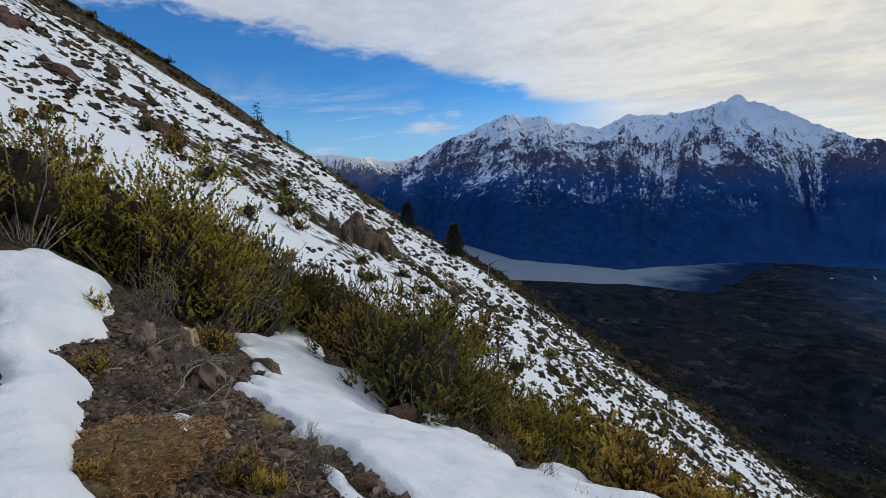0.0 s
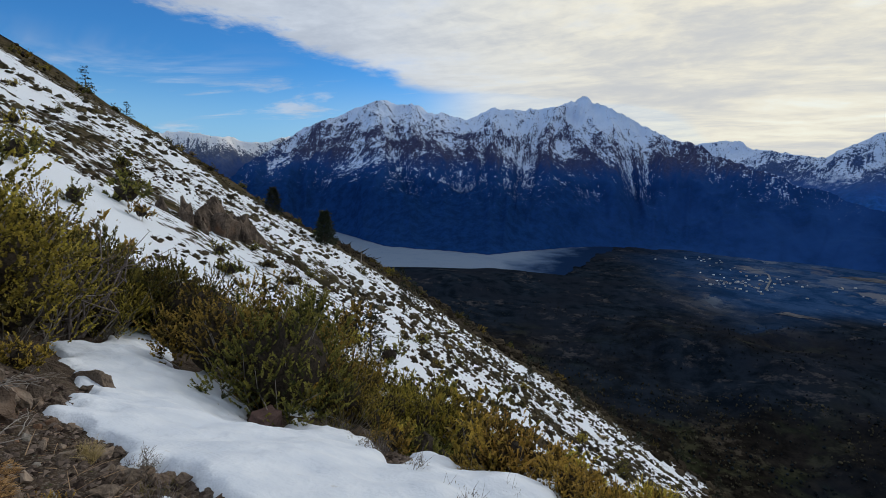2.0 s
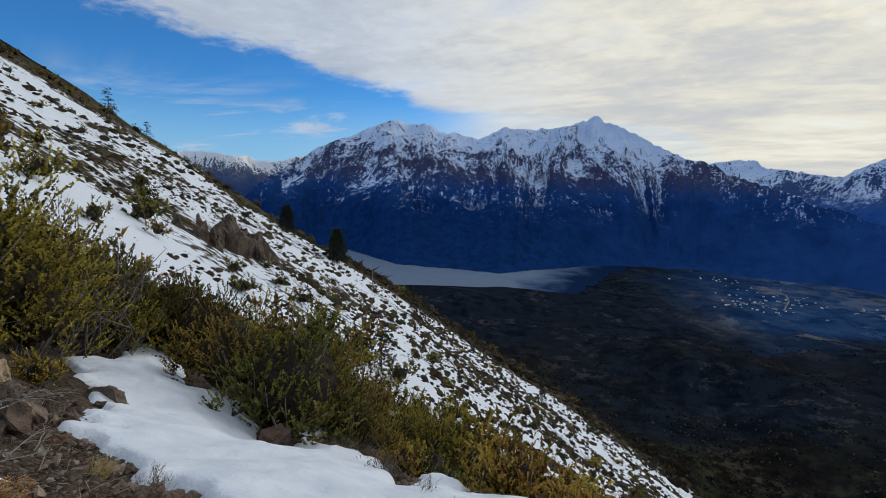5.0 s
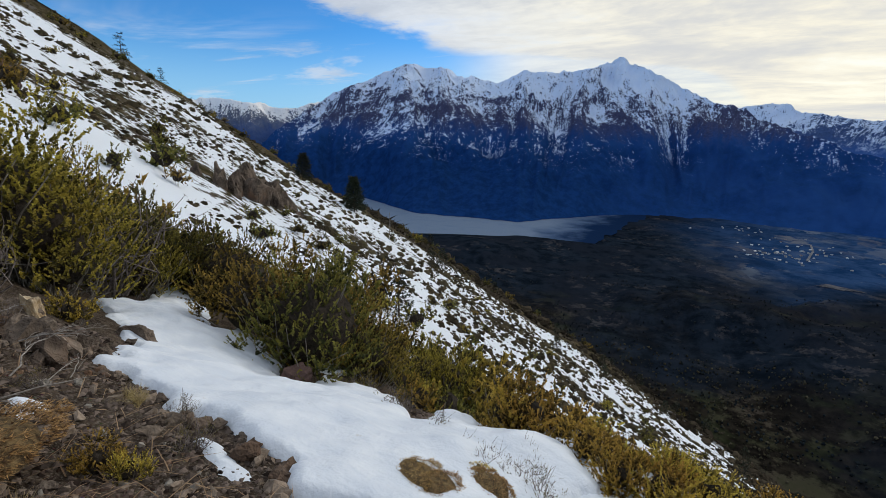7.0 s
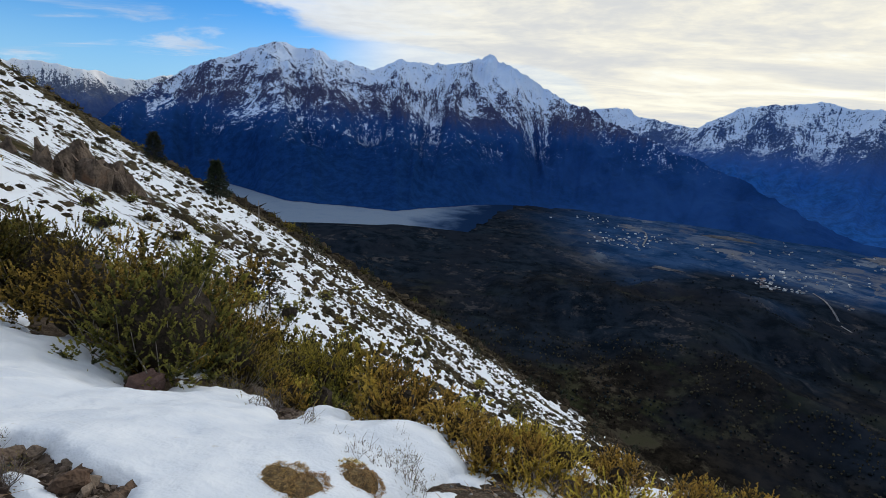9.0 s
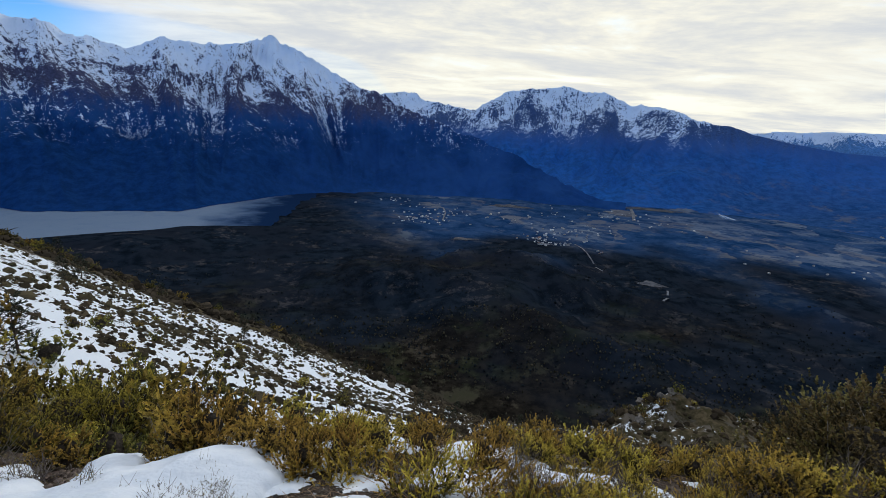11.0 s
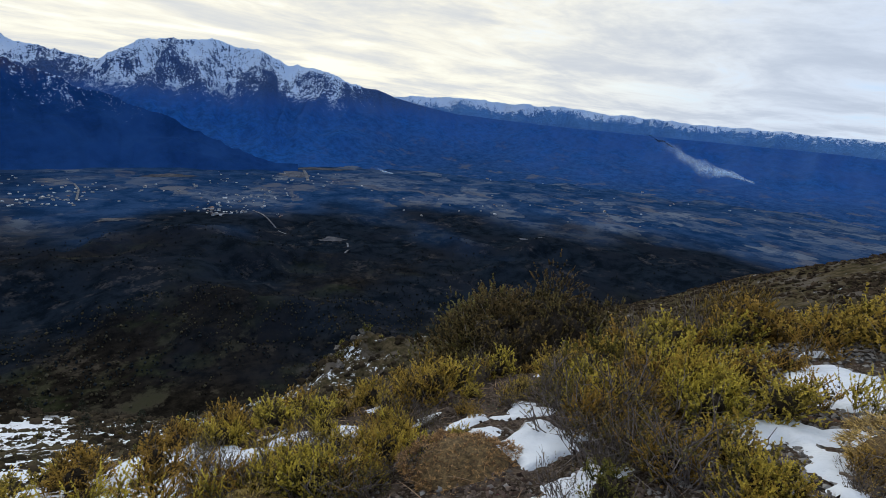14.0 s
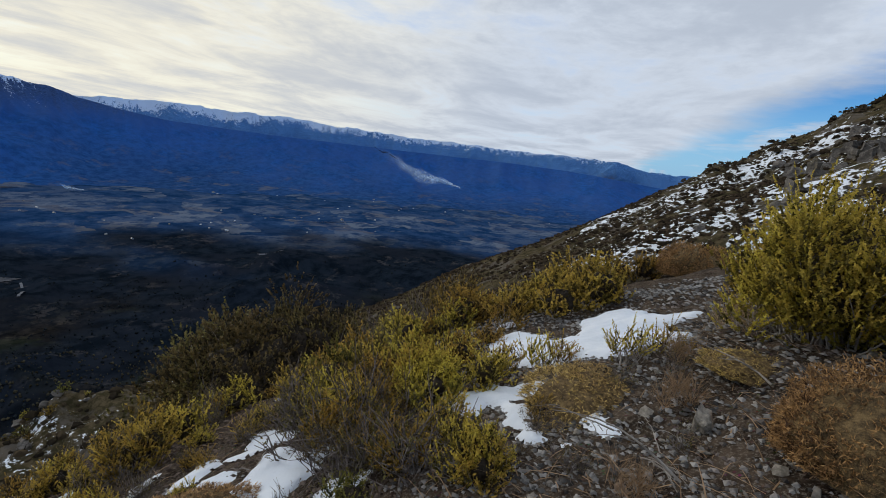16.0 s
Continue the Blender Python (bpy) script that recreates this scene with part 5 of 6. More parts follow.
for k in range(22):
    az_ = rng_r.uniform(100, 119)
    d_ = rng_r.uniform(52, 78)
    x_, y_ = d_ * math.sin(radians(az_)), d_ * math.cos(radians(az_))
    s_ = rng_r.uniform(0.5, 1.2) * (1.2 if az_ > 110 else 0.6)
    tagged(rock("crag", "grey crag on the bare shoulder of the hill", x_, y_, (s_ * 1.7, s_, s_ * 0.9), M_CRAGGREY, 60 + k % 7, rng_r.uniform(60, 120), 0.78, 3), group="crags")
for k in range(26):
    x_, y_ = 50 + rng_r.gauss(0, 9), 67 + rng_r.gauss(0, 5)
    s_ = rng_r.uniform(0.45, 1.4)
    tagged(rock("knoll_rock", "lichen-grey rock on the knoll", x_, y_, (s_ * 1.3, s_, s_ * 0.7), M_CRAGGREY, 80 + k % 5, rng_r.uniform(0, 180), 0.4, 3), group="knoll rocks")


for k in range(30):
    t_ = k / 29
    az_, d_ = 112.5 + 10 * t_ + rng_r.gauss(0, 0.8), 66 + 8 * t_ + rng_r.gauss(0, 4.0)
    x_, y_ = d_ * math.sin(radians(az_)), d_ * math.cos(radians(az_))
    sz_ = rng_r.uniform(0.45, 1.15)
    ob = new("shoulder_cliff", column_mesh(130 + k, rng_r.uniform(0.4, 0.9), rng_r.uniform(0.4, 0.7), sz_, M_CRAGGREY))
    ob.matrix_basis = Matrix.LocRotScale((x_, y_, ground_at(x_, y_) + sz_ * 0.2), Euler((rng_r.gauss(0, 0.12), rng_r.gauss(0, 0.12), rng_r.uniform(0, 3.1))), None)
    tagged(ob, "dark brown jointed rock on the hill's shoulder", "rock", "shoulder cliff")


def chip_meshes():
    return [rock_mesh("stone", 900 + k, (1.0, 0.75, 0.5), M_STONE, 1, 0.5) for k in range(6)]


CHIPS = chip_meshes()
rng_c = random.Random(8)


def stones(count, area, size, group):
    for _ in range(count):
        a_, d_ = radians(rng_c.uniform(*area[:2])), rng_c.uniform(*area[2:])
        x_, y_ = d_ * math.sin(a_), d_ * math.cos(a_)
        s_ = 1.2 * rng_c.uniform(*size) * (1.6 if rng_c.random() < 0.12 else 1)
        ob = new("stone", rng_c.choice(CHIPS))
        ob.matrix_basis = Matrix.LocRotScale((x_, y_, ground_at(x_, y_) + s_ * 0.12), Euler((rng_c.uniform(-0.4, 0.4), rng_c.uniform(-0.4, 0.4), rng_c.uniform(0, 6.28))), (s_, s_, s_))
        tagged(ob, "angular grey-brown stone lying on bare ground", "stone", group)


def rubble(count, area, size, seed):
    """Broken brown rock along the bank, half sunk in the soil."""
    rng = random.Random(seed)
    shapes = [rock_mesh("rubble_rock", 950 + k, (1.0, 0.75, 0.6), M_ROCK, 2, 0.9) for k in range(6)]
    n = 0
    while n < count:
        a_, d_ = radians(rng.uniform(*area[:2])), rng.uniform(*area[2:])
        x_, y_ = d_ * math.sin(a_), d_ * math.cos(a_)
        if any(inside(x_, y_, p) for p in DRIFTS[:2]):
            continue
        n += 1
        s_ = size[0] + (size[1] - size[0]) * rng.random() ** 2.2
        ob = new("rubble_rock", rng.choice(shapes))
        ob.matrix_basis = Matrix.LocRotScale((x_, y_, ground_at(x_, y_) + s_ * 0.08), Euler((rng.uniform(-0.5, 0.5), rng.uniform(-0.5, 0.5), rng.uniform(0, 6.28))), (s_, s_ * rng.uniform(0.7, 1.1), s_ * rng.uniform(0.8, 1.4)))
        tagged(ob, "broken brown rock bedded in the soil of the bank", "rock", "rubble of the bank")


rubble(190, (-92, -42, 1.5, 5.6), (0.03, 0.13), 17)
rubble(40, (84, 124, 1.9, 6.0), (0.03, 0.11), 18)


def ledge(poly, first, last, count, seed):
    """Blocks of rock lined up along the lower rim of a drift."""
    rng = random.Random(seed)
    for k in range(count):
        i = rng.randrange(first, last)
        t_ = rng.random()
        x_ = poly[i][0] + (poly[i + 1][0] - poly[i][0]) * t_ + rng.gauss(0, 0.05)
        y_ = poly[i][1] + (poly[i + 1][1] - poly[i][1]) * t_ + rng.gauss(0, 0.05) - 0.10
        s_ = rng.uniform(0.03, 0.10)
        tagged(rock("ledge_rock", "dark rough rock along the snow's lower rim", x_, y_, (s_ * 1.4, s_, s_ * 0.9), (M_ROCK, M_CLIFF)[k % 2], 300 + k % 8, rng.uniform(0, 180), 0.35, 2), group="ledge rocks")


ledge(SNOW_MAIN, 20, len(SNOW_MAIN) - 1, 64, 23)
stones(170, (88, 128, 1.6, 5.5), (0.018, 0.05), "stones of the track")
stones(120, (-88, -35, 1.4, 4.2), (0.018, 0.05), "stones of the bank")


def gravel(count, areas, seed, size, mat, label):
    rng = np.random.default_rng(seed)
    a = np.concatenate([np.radians(rng.uniform(lo, hi, count)) for lo, hi, _, _ in areas])
    d = np.concatenate([d0 + (d1 - d0) * rng.random(count) ** 1.3 for _, _, d0, d1 in areas])
    x, y = d * np.sin(a), d * np.cos(a)
    s = rng.uniform(*size, len(x)) * (0.6 + d / 6)
    c = np.stack([x, y, height(x, y) + s * 0.15], -1)
    oct_ = np.array([(1, 0, 0), (0, 1, 0), (-1, 0, 0), (0, -1, 0), (0, 0, 0.55), (0, 0, -0.5)])
    v = oct_[None] * rng.uniform(0.55, 1.25, (len(x), 6, 1)) * s[:, None, None]
    t = rng.uniform(0, 6.28, len(x))
    ct, st = np.cos(t)[:, None], np.sin(t)[:, None]
    v = np.stack([v[..., 0] * ct - v[..., 1] * st, v[..., 0] * st + v[..., 1] * ct, v[..., 2] + rng.normal(0, 0.25, (len(x), 1)) * v[..., 0]], -1) + c[:, None]
    tri = np.array([(0, 1, 4), (1, 2, 4), (2, 3, 4), (3, 0, 4)])
    f = (tri[None] + np.arange(len(x))[:, None, None] * 6).reshape(-1, 3)
    tagged(new("gravel", mesh_of("gravel", v.reshape(-1, 3), f, mat, False)), label, "gravel", kind="stuff")


gravel(16000, ((80, 134, 1.0, 9.0),), 4, (0.007, 0.026), M_GRAVEL, "loose grey stone chips of the track")
gravel(12000, ((-94, -30, 0.8, 6.5),), 14, (0.007, 0.030), M_SHARDS, "dark brown rock chips on the bank")
gravel(5000, ((30, 82, 2.2, 6.5),), 15, (0.007, 0.024), M_SHARDS, "brown stone chips between the low shrubs")
gravel(2200, ((132, 268, 0.3, 7.0), (-30, 84, 0.3, 4.0), (80, 134, 0.3, 1.6), (-94, -30, 0.3, 1.4)), 5, (0.007, 0.026), M_GRAVEL, "loose grey and brown stone chips on bare soil")


def litter(count, areas, seed):
    """Dry twigs and grass blades lying on the ground."""
    rng = np.random.default_rng(seed)
    a = np.concatenate([np.radians(rng.uniform(lo, hi, count)) for lo, hi, _, _ in areas])
    d = np.concatenate([rng.uniform(d0, d1, count) for _, _, d0, d1 in areas])
    x, y = d * np.sin(a), d * np.cos(a)
    bare = np.ones(len(x), bool)
    for p_ in (*DRIFTS, SNOW_TONGUE, SNOW_SCRAP):
        bare &= edge_distance(x, y, p_) < -0.15
    x, y = x[bare], y[bare]
    base = np.stack([x, y, height(x, y) + 0.012], -1)
    way = np.stack([rng.normal(0, 1, len(x)), rng.normal(0, 1, len(x)), rng.uniform(0.0, 0.14, len(x))], -1)
    way /= np.linalg.norm(way, axis=1, keepdims=True)
    ln = rng.uniform(0.05, 0.28, (len(x), 1))
    side = np.cross(way, np.array([0, 0, 1.0])) * rng.uniform(0.0015, 0.004, (len(x), 1))
    mid = base + way * ln * 0.5 + np.array([0, 0, 0.01])
    tip = base + way * ln
    v = np.stack([base - side, base + side, mid + side * 0.8, tip, mid - side * 0.8], 1)
    tri = np.concatenate([np.arange(len(x))[:, None] * 5 + np.array(q) for q in ((0, 1, 2), (0, 2, 4), (4, 2, 3))])
    tagged(new("dry_litter", mesh_of("dry_litter", v.reshape(-1, 3), tri, M_STRAW, False)), "dry twigs and grass blades strewn on the soil", "litter", kind="stuff")


litter(1500, ((84, 132, 1.3, 6.0), (-90, -30, 1.2, 5.0), (-20, 70, 2.0, 6.0)), 6)


# ---------------------------------------------------------------- dead branches on the ground
def dead_branch(x, y, length, turn, seed, lift=0.02):
    """A bleached, crooked branch with a few forks, lying or leaning."""
    rng = np.random.default_rng(seed)
    pieces = []

    def limb(start, heading, ln, r, depth):
        t = np.linspace(0, 1, 7)
        bend = np.cumsum(rng.normal(0, 0.28, 7))
        a = heading + bend
        px = start[0] + np.cumsum(np.cos(a)) * ln / 7
        py = start[1] + np.cumsum(np.sin(a)) * ln / 7
        pz = start[2] + 0.10 * ln * np.sin(t * 3.0 + rng.uniform(0, 1)) + 0.05 * ln * t
        path = np.column_stack([px, py, pz])
        pieces.append(tube_points(path, r * (1.05 - 0.75 * t), 5))
        if depth:
            for k in rng.choice(np.arange(1, 6), 3, replace=False):
                limb(path[k], a[k] + rng.choice([-1, 1]) * rng.uniform(0.5, 1.1), ln * rng.uniform(0.3, 0.55), r * 0.55, depth - 1)

    limb(np.zeros(3), 0.0, length, 0.0065, 2)
    ob = new("dead_branch", mesh_of("dead_branch", *merge(pieces), M_TWIG))
    ob.matrix_basis = Matrix.LocRotScale((x, y, ground_at(x, y) + lift), Euler((0, rng.uniform(-0.25, 0.0), radians(turn))), None)
    tagged(ob, "bleached crooked dead branch lying on the ground", "branch", "dead branches")


rng_b = random.Random(44)
for k, (az_, d_) in enumerate(((104, 3.1), (110, 2.7), (101, 4.2), (72, 3.6), (64, 4.0), (50, 3.8), (40, 4.2), (-76, 3.9), (-79, 4.3), (-75, 4.6), (-73, 4.9), (-82, 3.2), (114, 3.6), (-77, 4.9), (-72, 4.2))):
    if not any(inside(d_ * math.sin(radians(az_)), d_ * math.cos(radians(az_)), p_) for p_ in (SNOW_MAIN, SNOW_BANK)):
        dead_branch(d_ * math.sin(radians(az_)), d_ * math.cos(radians(az_)), rng_b.uniform(0.3, 0.75), rng_b.uniform(0, 360), 70 + k, 0.03)


# ---------------------------------------------------------------- heath tufts all over the far hillsides
def tufts(name, label, spots, tall, seed, mat, blades=3):
    """Low rounded clumps of heath with a few sprigs standing out of each."""
    rng = np.random.default_rng(seed)
    x, y = spots[:, 0], spots[:, 1]
    n = len(x)
    s = rng.uniform(*tall, n) * (0.6 + 0.8 * rng.random(n) ** 3)
    c = np.stack([x, y, height(x, y)], -1)
    k = 5
    ang = np.arange(k) * 2 * np.pi / k + rng.uniform(0, 6, (n, 1))
    w = s[:, None] * rng.uniform(0.65, 1.25, (n, k))
    low = np.stack([np.cos(ang) * w, np.sin(ang) * w, -0.15 * s[:, None] + 0 * w], -1)
    w2 = w * rng.uniform(0.55, 0.95, (n, k))
    mid = np.stack([np.cos(ang + 0.3) * w2, np.sin(ang + 0.3) * w2, s[:, None] * rng.uniform(0.25, 0.6, (n, k))], -1)
    peak = np.stack([rng.normal(0, 0.2, n) * s, rng.normal(0, 0.2, n) * s, s * rng.uniform(0.5, 0.8, n)], -1)[:, None]
    v = (np.concatenate([low, mid, peak], 1) + c[:, None]).reshape(-1, 3)
    tri = []
    for j in range(k):
        q = (j + 1) % k
        tri += [(j, q, k + j), (q, k + q, k + j), (k + j, k + q, 2 * k)]
    f = (np.array(tri)[None] + np.arange(n)[:, None, None] * (2 * k + 1)).reshape(-1, 3)
    d = np.stack([rng.normal(0, 0.7, (n, blades)), rng.normal(0, 0.7, (n, blades)), rng.uniform(0.5, 1.1, (n, blades))], -1)
    side = np.cross(d, rng.normal(0, 1, (n, blades, 3)))
    side /= np.linalg.norm(side, axis=2, keepdims=True) + 1e-9
    q = s[:, None, None]
    b = np.stack([c[:, None] - side * q * 0.2 + 0 * d, c[:, None] + side * q * 0.2 + 0 * d, c[:, None] + d * q], 2).reshape(-1, 3)
    v, f = merge([(v, f), (b, np.arange(len(b)).reshape(-1, 3))])
    tagged(new(name, mesh_of(name, v, f, mat, False)), label, "heath", kind="stuff")


def scatter(count, az, d, seed, clump=None, thin=0.0):
    rng = np.random.default_rng(seed)
    a = np.radians(rng.uniform(*az, count))
    r = d[0] + (d[1] - d[0]) * rng.random(count) ** 0.8
    p = np.stack([r * np.sin(a), r * np.cos(a)], -1)
    if clump:
        f = fbm(p[:, 0] / clump, p[:, 1] / clump, 3, seed)
        p = p[f > thin]
    return p


tufts("hillside_heath", "dark heath clumps poking through the hillside snow", scatter(9000, (-92, 25), (17, 60), 91, 3.0, -0.05), (0.10, 0.30), 1, M_HEATH)
tufts("upper_heath", "scattered dark heath on the upper snowfield", scatter(8500, (-92, 30), (40, 150), 92, 9.0, -0.05), (0.24, 0.66), 2, M_HEATH)
tufts("slope_heath", "small dark heath clumps thick on the lower snowfield", scatter(5200, (-32, 18), (28, 112), 95, 5.0, -0.3), (0.20, 0.46), 5, M_HEATH)
tufts("shoulder_heath", "brown heath covering the hill's shoulder", scatter(14000, (60, 124), (22, 105), 93, 7.0, -0.6), (0.20, 0.46), 3, M_HEATH)
tufts("lower_heath", "dark scrub on the slope below", scatter(3500, (5, 70), (28, 120), 94, 8.0, -0.4), (0.4, 0.9), 4, M_HEATH)

tufts("edge_scrub", "brown scrub on the steep slope below the snowfield", scatter(8500, (-46, 62), (104, 250), 96, 16.0, -0.55), (0.5, 1.5), 6, M_SCRUB)

# larger shrubs on the snowfield and along its crest
KNOLL = [(50 + 11 * math.cos(k * 2.4) * (0.3 + 0.03 * k), 67 + 6 * math.sin(k * 2.4) * (0.3 + 0.03 * k), 0.9 + 0.8 * ((k * 7) % 5) / 4, 1) for k in range(22)]
plant(KNOLL, 57)
HILL = [(-25.2, 14.2, 1.9, 1), (-23.2, 9.1, 1.5, 1), (-21.4, 10.1, 1.1, 1), (-26.1, 8.8, 1.5, 1), (-23.5, 13.8, 1.1, 1), (-15.7, 20.1, 2.5, 1), (-13.6, 20.6, 1.6, 1), (-11.0, 22.5, 1.6, 1), (-8.4, 24.0, 1.5, 1), (-20.0, 16.0, 1.2, 1)]
plant(HILL, 51)
rng_h = random.Random(19)
crest_spots = []
for k in range(70):
    az_ = rng_h.uniform(-80, 2)
    d_ = rng_h.uniform(118, 146)
    crest_spots.append((d_ * math.sin(radians(az_)), d_ * math.cos(radians(az_)), rng_h.uniform(1.2, 2.6), rng_h.choice((0, 1))))
for k in range(60):
    az_ = rng_h.uniform(-75, 20)
    d_ = rng_h.uniform(22, 80)
    crest_spots.append((d_ * math.sin(radians(az_)), d_ * math.cos(radians(az_)), rng_h.uniform(0.7, 1.5), 1))
plant(crest_spots, 52)


# ---------------------------------------------------------------- trees
def conifer(name, label, seed, tall, wide, tiers, needles, mat=None, open_=0.0):
    """A conifer: tapered trunk, whorls of drooping limbs, sprays of needles."""
    rng = np.random.default_rng(seed)
    top = new(name)
    t = np.linspace(0, 1, 8)
    path = np.stack([0.04 * tall * np.sin(t * 2) * rng.normal(0, 0.4) + 0 * t, 0 * t, t * tall - 0.25], -1)
    part("trunk", mesh_of("trunk", *tube_points(path, tall * 0.022 * (1.05 - t), 7), M_BARK), top)
    limbs, cen, way = [], [], []
    for k in range(tiers):
        h = 0.07 + 0.9 * k / tiers + rng.normal(0, 0.01)
        ln = wide * (1.02 - h) ** 0.75 * rng.uniform(0.75, 1.15)
        for j in range(6):
            if rng.random() < open_:
                continue
            a = j * 1.047 + k * 0.6 + rng.normal(0, 0.25)
            u = np.array([math.cos(a), math.sin(a), 0.12 - 0.25 * (1 - h)])
            s = np.linspace(0, 1, 4)[:, None]
            p = np.array([0, 0, h * tall]) + u * ln * s + np.array([0, 0, 0.12]) * ln * s * s
            limbs.append(tube_points(p, tall * 0.006 * np.linspace(1, 0.3, 4), 3))
            m = needles
            q = rng.random((m, 1)) ** 0.7
            cen.append(np.array([0, 0, h * tall]) + u * ln * q + rng.normal(0, 0.05 * wide, (m, 3)))
            way.append(u + rng.normal(0, 0.45, (m, 3)) + np.array([0, 0, 0.2]))
    tagged(part("limb", mesh_of("limb", *merge(limbs), M_BARK), top), kind="stuff")
    cen, way = np.concatenate(cen), np.concatenate(way) * wide * 0.16
    lv, lf, tip_light = leaves(cen, way, rng, 6, wide * 0.19, wide * 0.028, 0.5)
    me = mesh_of("crown", lv, lf, mat or M_NEEDLE, False)
    float_layer(me, "tip_light", tip_light)
    part("crown", me, top)
    return tagged(top, label, "tree")


def stand(ob, x, y, turn=0.0, scale=1.0):
    ob.matrix_basis = Matrix.LocRotScale((x, y, ground_at(x, y) - 0.1), Euler((0, 0, radians(turn))), (scale,) * 3)


tree = conifer("conifer_tree", "dark lone conifer on the hill's edge", 1, 6.4, 2.3, 20, 9)
stand(tree, -58.4, 67.2)
tree = conifer("conifer_tree", "smaller dark conifer half behind the crest", 2, 5.0, 1.9, 16, 9)
stand(tree, -69.2, 65.3, 50)
tree = conifer("wind_swept_tree", "thin wind-swept tree on the skyline", 3, 5.6, 2.0, 9, 5, None, 0.45)
stand(tree, -130, 66)
tree = conifer("wind_swept_tree", "small thin tree on the skyline", 4, 4.0, 1.3, 8, 5, None, 0.4)
stand(tree, -123, 71)
dead = new("dead_tree", mesh_of("dead_tree", *tube_points(np.stack([0.1 * np.sin(np.linspace(0, 3, 7)), 0 * np.linspace(0, 1, 7), np.linspace(-0.3, 4.2, 7)], -1), np.linspace(0.11, 0.03, 7), 6), M_TWIG))
tagged(dead, "bare dead trunk standing on the crest", "tree")
dead.matrix_basis = Matrix.Translation((-52, 69.5, ground_at(-52, 69.5)))
small = conifer("young_conifer", "young dark conifer on the lower slope", 5, 3.0, 1.1, 10, 3)
stand(small, -15.0, 21.0, 0, 1.0)
rng_t = random.Random(23)
for k in range(46):
    az_ = rng_t.uniform(-34, 62)
    d_ = rng_t.uniform(70, 150)
    ob = copy_thing(small, Matrix.Identity(4))
    tagged(ob, group="young conifers")
    stand(ob, d_ * math.sin(radians(az_)), d_ * math.cos(radians(az_)), rng_t.uniform(0, 360), rng_t.uniform(0.8, 1.7))


def far_woods(count, az, d, seed, tall, name, label, mat):
    """Woods too far off to tell the trees apart: crowns of a few facets each."""
    rng = np.random.default_rng(seed)
    a = np.radians(rng.uniform(*az, count))
    r = np.exp(rng.uniform(math.log(d[0]), math.log(d[1]), count))
    x, y = r * np.sin(a), r * np.cos(a)
    keep = (fbm(x / 90, y / 90, 4, seed) > 0.25 - 0.8 * rng.random(count)) & ~((np.degrees(a) < 3) & (r > 1780))
    x, y, r = x[keep], y[keep], r[keep]
    n = len(x)
    h = tall[0] + (tall[1] - tall[0]) * rng.random(n) ** 1.8
    w = h * rng.uniform(0.32, 0.62, n)
    k = 4
    ang = np.arange(k) * 2 * np.pi / k + rng.uniform(0, 6, (n, 1))
    z = height(x, y)

    def ring(share, lo, hi, turn):
        rad = w[:, None] * share * rng.uniform(0.7, 1.3, (n, k))
        return np.stack([x[:, None] + rad * np.cos(ang + turn), y[:, None] + rad * np.sin(ang + turn), z[:, None] + h[:, None] * rng.uniform(lo, hi, (n, k))], -1)

    tip = np.stack([x + rng.normal(0, 0.1, n) * w, y + rng.normal(0, 0.1, n) * w, z + h], -1)[:, None]
    v = np.concatenate([ring(0.75, -0.1, 0.1, 0.0), ring(1.0, 0.35, 0.65, 0.4), tip], 1).reshape(-1, 3)
    tri = np.array([q for j in range(k) for q in ((j, (j + 1) % k, k + j), ((j + 1) % k, k + (j + 1) % k, k + j), (k + j, k + (j + 1) % k, 2 * k))])
    f = (tri[None] + np.arange(n)[:, None, None] * (2 * k + 1)).reshape(-1, 3)
    tagged(new(name, mesh_of(name, v, f, mat, False)), label, "woods", kind="stuff")


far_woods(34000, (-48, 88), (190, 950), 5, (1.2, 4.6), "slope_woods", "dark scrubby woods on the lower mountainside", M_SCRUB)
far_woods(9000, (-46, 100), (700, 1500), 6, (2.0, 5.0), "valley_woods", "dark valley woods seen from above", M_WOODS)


# ---------------------------------------------------------------- the valley: village, fields, tracks, smoke
def floor_point(az, el):
    """Where the way down from eye height meets the valley's floor."""
    d = 380.0 / math.tan(radians(-el))
    return d * math.sin(radians(az)), d * math.cos(radians(az))


def far_house():
    top = new("house")
    bm = bmesh.new()
    bmesh.ops.create_cube(bm, size=1.0, matrix=Matrix.Diagonal((9, 7, 4, 1)))
    me = bpy.data.meshes.new("wall")
    bm.to_mesh(me), bm.free()
    me.materials.append(M_WALL)
    w = part("wall", me, top)
    w.location = (0, 0, 2)
    v = [(-5, -4, 4), (5, -4, 4), (5, 4, 4), (-5, 4, 4), (-5, 0, 6.6), (5, 0, 6.6)]
    me = bpy.data.meshes.new("roof")
    me.from_pydata(v, [], [(0, 1, 5, 4), (2, 3, 4, 5), (0, 4, 3), (1, 2, 5), (3, 2, 1, 0)])
    me.materials.append(M_ROOF)
    part("roof", me, top)
    return tagged(top, "small pale house with a pitched roof in the valley", "house", "village houses")


house = far_house()
rng_v = random.Random(61)
first = True
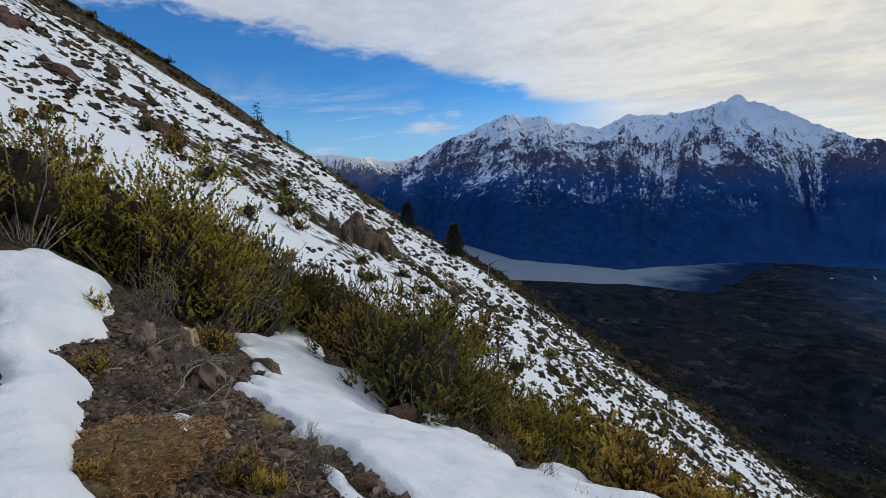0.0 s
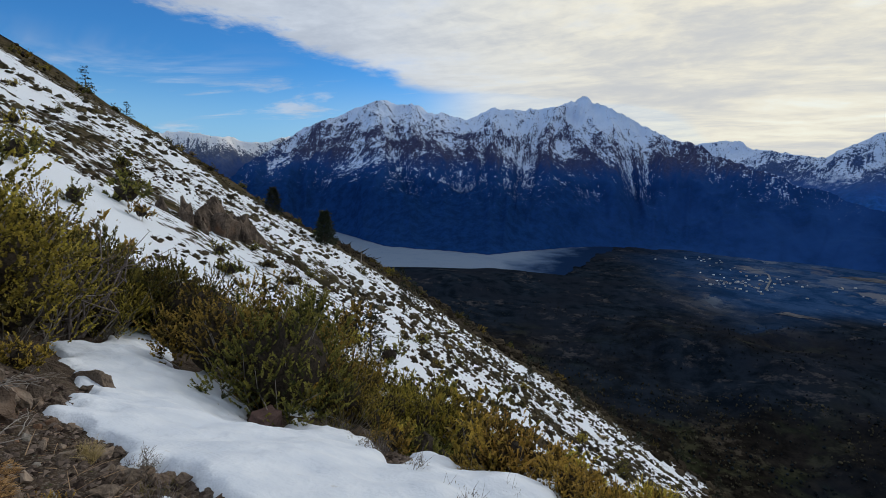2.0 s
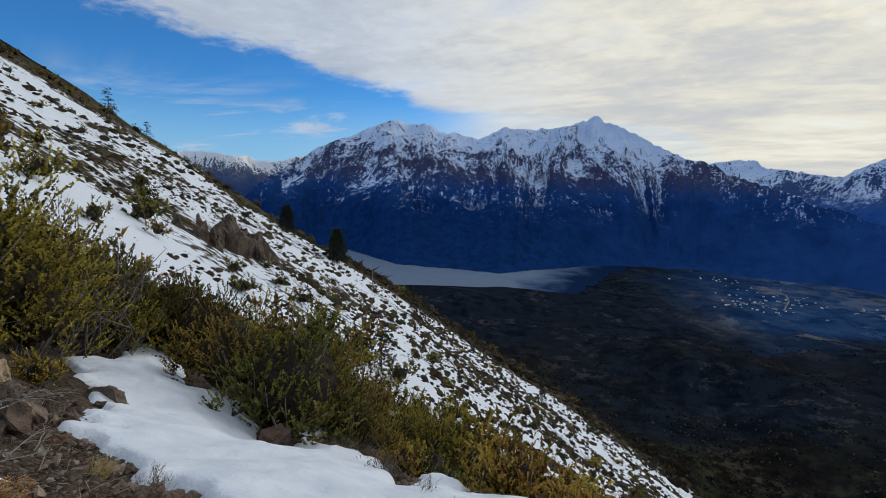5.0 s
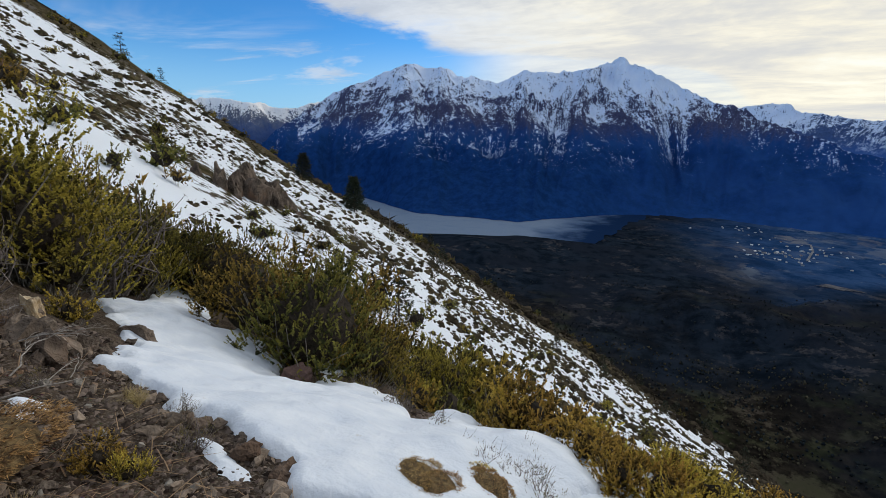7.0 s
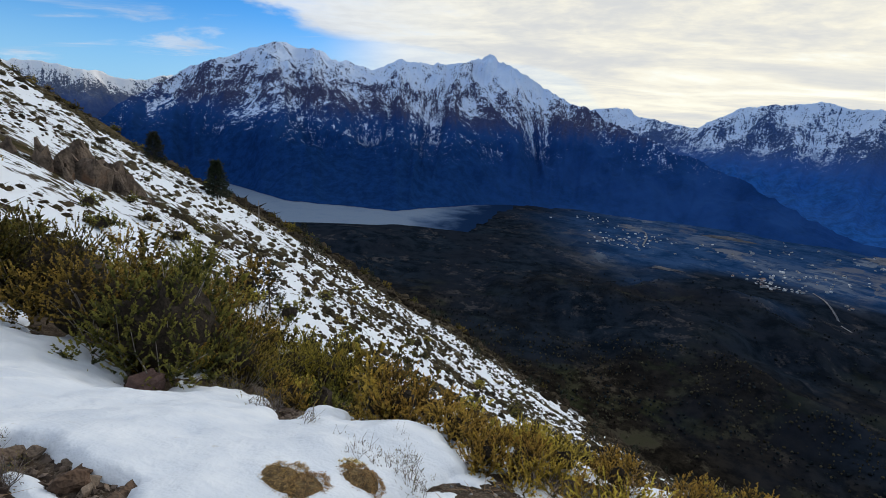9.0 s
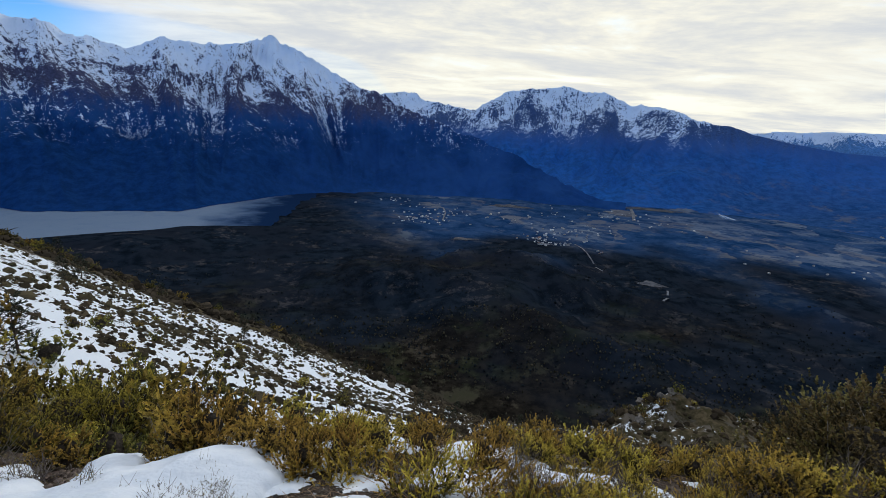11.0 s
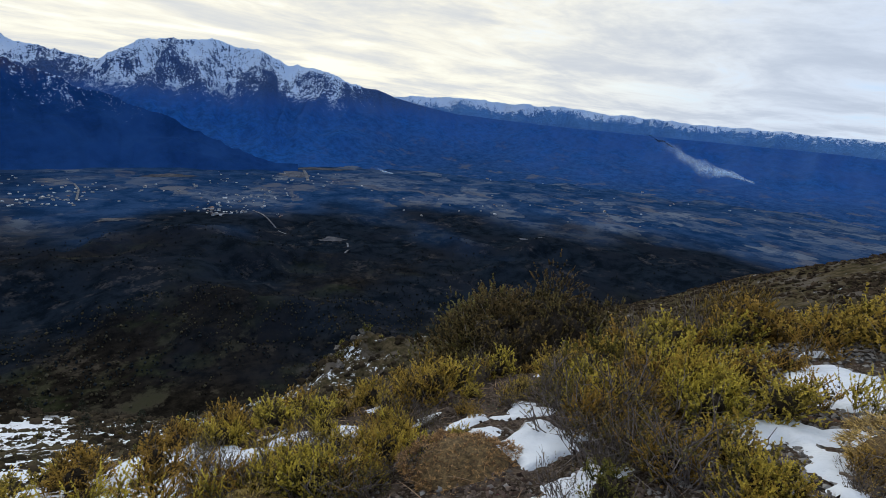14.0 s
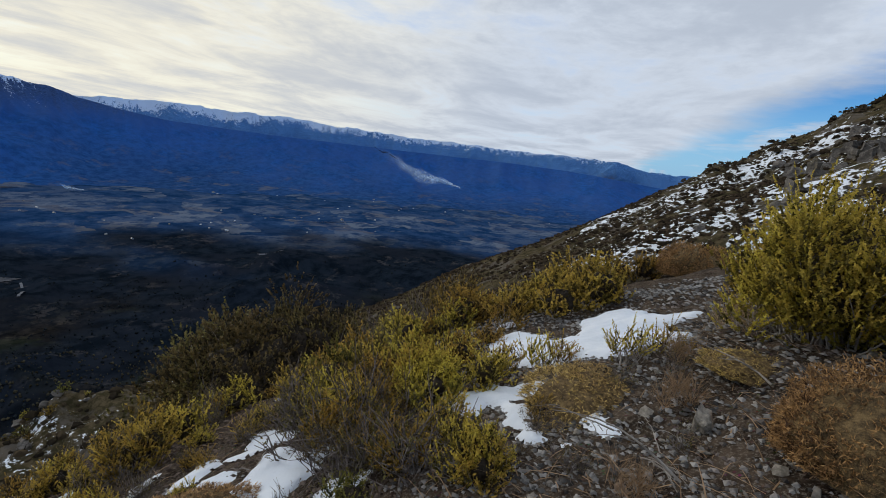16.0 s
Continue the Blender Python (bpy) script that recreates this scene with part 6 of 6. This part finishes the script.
for az_, el_, saz, sel, count in ((6.2, -10.6, 2.0, 0.45, 60), (9.0, -9.7, 1.4, 0.3, 18), (20.4, -12.2, 1.4, 0.45, 46), (22.5, -11.0, 2.0, 0.35, 24), (29, -8.6, 2.5, 0.4, 26), (25.5, -11.0, 2.4, 0.5, 16), (26.8, -13.1, 0.4, 0.1, 5), (2.0, -8.9, 3.0, 0.25, 18), (20, -9.3, 4.5, 0.5, 26), (33, -9.0, 4.0, 0.6, 14), (57, -9.6, 8, 1.2, 22), (50, -11.2, 5, 0.8, 10), (68, -7.0, 10, 0.8, 26), (85, -6.0, 8, 0.8, 14)):
    for _ in range(int(count * 0.9)):
        x_, y_ = floor_point(az_ + rng_v.gauss(0, saz), el_ + rng_v.gauss(0, sel))
        ob = house if first else copy_thing(house, Matrix.Identity(4))
        first = False
        s_ = rng_v.uniform(0.55, 1.0) * (1.7 if rng_v.random() < 0.08 else 1.0)
        ob.matrix_basis = Matrix.LocRotScale((x_, y_, ground_at(x_, y_) - 0.3), Euler((0, 0, rng_v.uniform(0, 3.1))), (s_, s_, s_ * 0.8))


def field(az, el, waz, wel, mat, label, seed, name="field"):
    """A clearing draped over the valley's floor."""
    rng = np.random.default_rng(seed)
    t = np.linspace(0, 2 * np.pi, 25)[:-1]
    rad = 1 + 0.22 * np.sin(t * 2 + rng.uniform(0, 6)) + 0.18 * np.sin(t * 3 + rng.uniform(0, 6)) + rng.normal(0, 0.16, 24)
    rr = np.linspace(0, 1, 6)
    pts = []
    for q in rr:
        for a, w in zip(t, rad):
            x, y = floor_point(az + waz * w * q * math.cos(a), el + wel * w * q * math.sin(a))
            pts.append((x, y))
    p = np.array(pts)
    z = height(p[:, 0], p[:, 1]) + 1.2
    f = [(i * 24 + j, i * 24 + (j + 1) % 24, (i + 1) * 24 + (j + 1) % 24, (i + 1) * 24 + j) for i in range(5) for j in range(24)]
    tagged(new(name, mesh_of(name, np.column_stack([p, z]), np.array(f), mat)), label, "field", kind="structure")


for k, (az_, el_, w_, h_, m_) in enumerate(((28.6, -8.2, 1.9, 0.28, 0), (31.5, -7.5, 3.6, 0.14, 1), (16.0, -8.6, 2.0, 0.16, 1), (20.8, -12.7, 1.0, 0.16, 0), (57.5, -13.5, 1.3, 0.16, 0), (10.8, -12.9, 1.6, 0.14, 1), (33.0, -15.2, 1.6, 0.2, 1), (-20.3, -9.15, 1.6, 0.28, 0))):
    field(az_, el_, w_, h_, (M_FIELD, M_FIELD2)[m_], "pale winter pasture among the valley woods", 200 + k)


def track(points, wide, label):
    """A pale gravel road along the valley's floor."""
    p = np.array([floor_point(*q) for q in points])
    t = np.linspace(0, len(p) - 1, 40)
    x, y = np.interp(t, range(len(p)), p[:, 0]), np.interp(t, range(len(p)), p[:, 1])
    dx, dy = np.gradient(x), np.gradient(y)
    ln = np.hypot(dx, dy)
    v = np.concatenate([np.column_stack([x - dy / ln * wide * s, y + dx / ln * wide * s, height(x, y) + 2.2]) for s in (-0.5, 0.5)])
    f = np.array([(i, i + 1, i + 41, i + 40) for i in range(39)])
    tagged(new("road", mesh_of("road", v, f, M_ROAD)), label, "road", kind="structure")


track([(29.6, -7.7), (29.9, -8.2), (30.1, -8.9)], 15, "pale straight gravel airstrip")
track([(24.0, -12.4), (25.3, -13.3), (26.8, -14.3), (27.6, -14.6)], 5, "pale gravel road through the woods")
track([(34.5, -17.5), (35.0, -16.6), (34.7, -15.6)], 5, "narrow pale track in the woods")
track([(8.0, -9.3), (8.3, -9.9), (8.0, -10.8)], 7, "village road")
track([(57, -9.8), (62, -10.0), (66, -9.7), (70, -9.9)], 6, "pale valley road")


def smoke(az, el, d, rise, length, seed, label, rows=70, shells=3):
    """Smoke from a fire drifting away on the wind: billowing shells, one inside the other, that widen, lift at the end and thin out."""
    x0, y0, z0 = polar(az, el, d)
    side = np.array([-math.cos(radians(az)), math.sin(radians(az)), 0])
    fore = np.array([math.sin(radians(az)), math.cos(radians(az)), 0])
    t, a = np.meshgrid(np.linspace(0, 1, rows), np.linspace(0, 2 * np.pi, 29), indexing="ij")
    pieces, share = [], []
    for k in range(shells):
        r = (0.014 + 0.17 * t) * length * (1 - 0.28 * k) * (1 + 0.55 * fbm(t * 11, np.cos(a) * 1.3 + np.sin(a) * 0.8, 4, seed + 5 * k))
        sway = 0.05 * length * fbm(t * 4, 0 * t, 3, seed + 3) * t
        c = np.array([x0, y0, z0]) + side * (length * t)[..., None] + np.array([0, 0, 1.0]) * (rise * (0.75 * t + 0.5 * t ** 3) + sway)[..., None]
        v = c + fore * (np.cos(a) * r)[..., None] + (np.array([0, 0, 0.8]) + side * 0.6) * (np.sin(a) * r)[..., None]
        pieces.append((v.reshape(-1, 3), sheet(*t.shape)))
        share.append((0.85 * (1 - t) ** 1.3 + 0.10 * (1 - t)) * np.clip(t * 25, 0.2, 1) * np.clip((0.92 - t) * 4, 0, 1) * (0.15 + 0.85 * np.abs(np.cos(a)) ** 1.5))
    me = mesh_of("smoke_plume", *merge(pieces), M_SMOKE)
    float_layer(me, "smoke_share", np.concatenate([q.ravel() for q in share]))
    tagged(new("smoke_plume", me), label, "smoke", kind="stuff")


smoke(78.8, -4.5, 3500, 170, 640, 3, "thin white smoke drifting from a fire in the valley")
smoke(39.9, -7.6, 2800, 20, 110, 4, "small wisp of smoke above the fields", 30, 2)

# shrubs that were built as models but found no place
for kinds_ in {id(k): k for k in (*KINDS.values(), *MID_KINDS.values(), FAR_KINDS)}.values():
    for src in kinds_:
        if src.name not in used:
            for ob in (*src.children_recursive, src):
                bpy.data.objects.remove(ob)
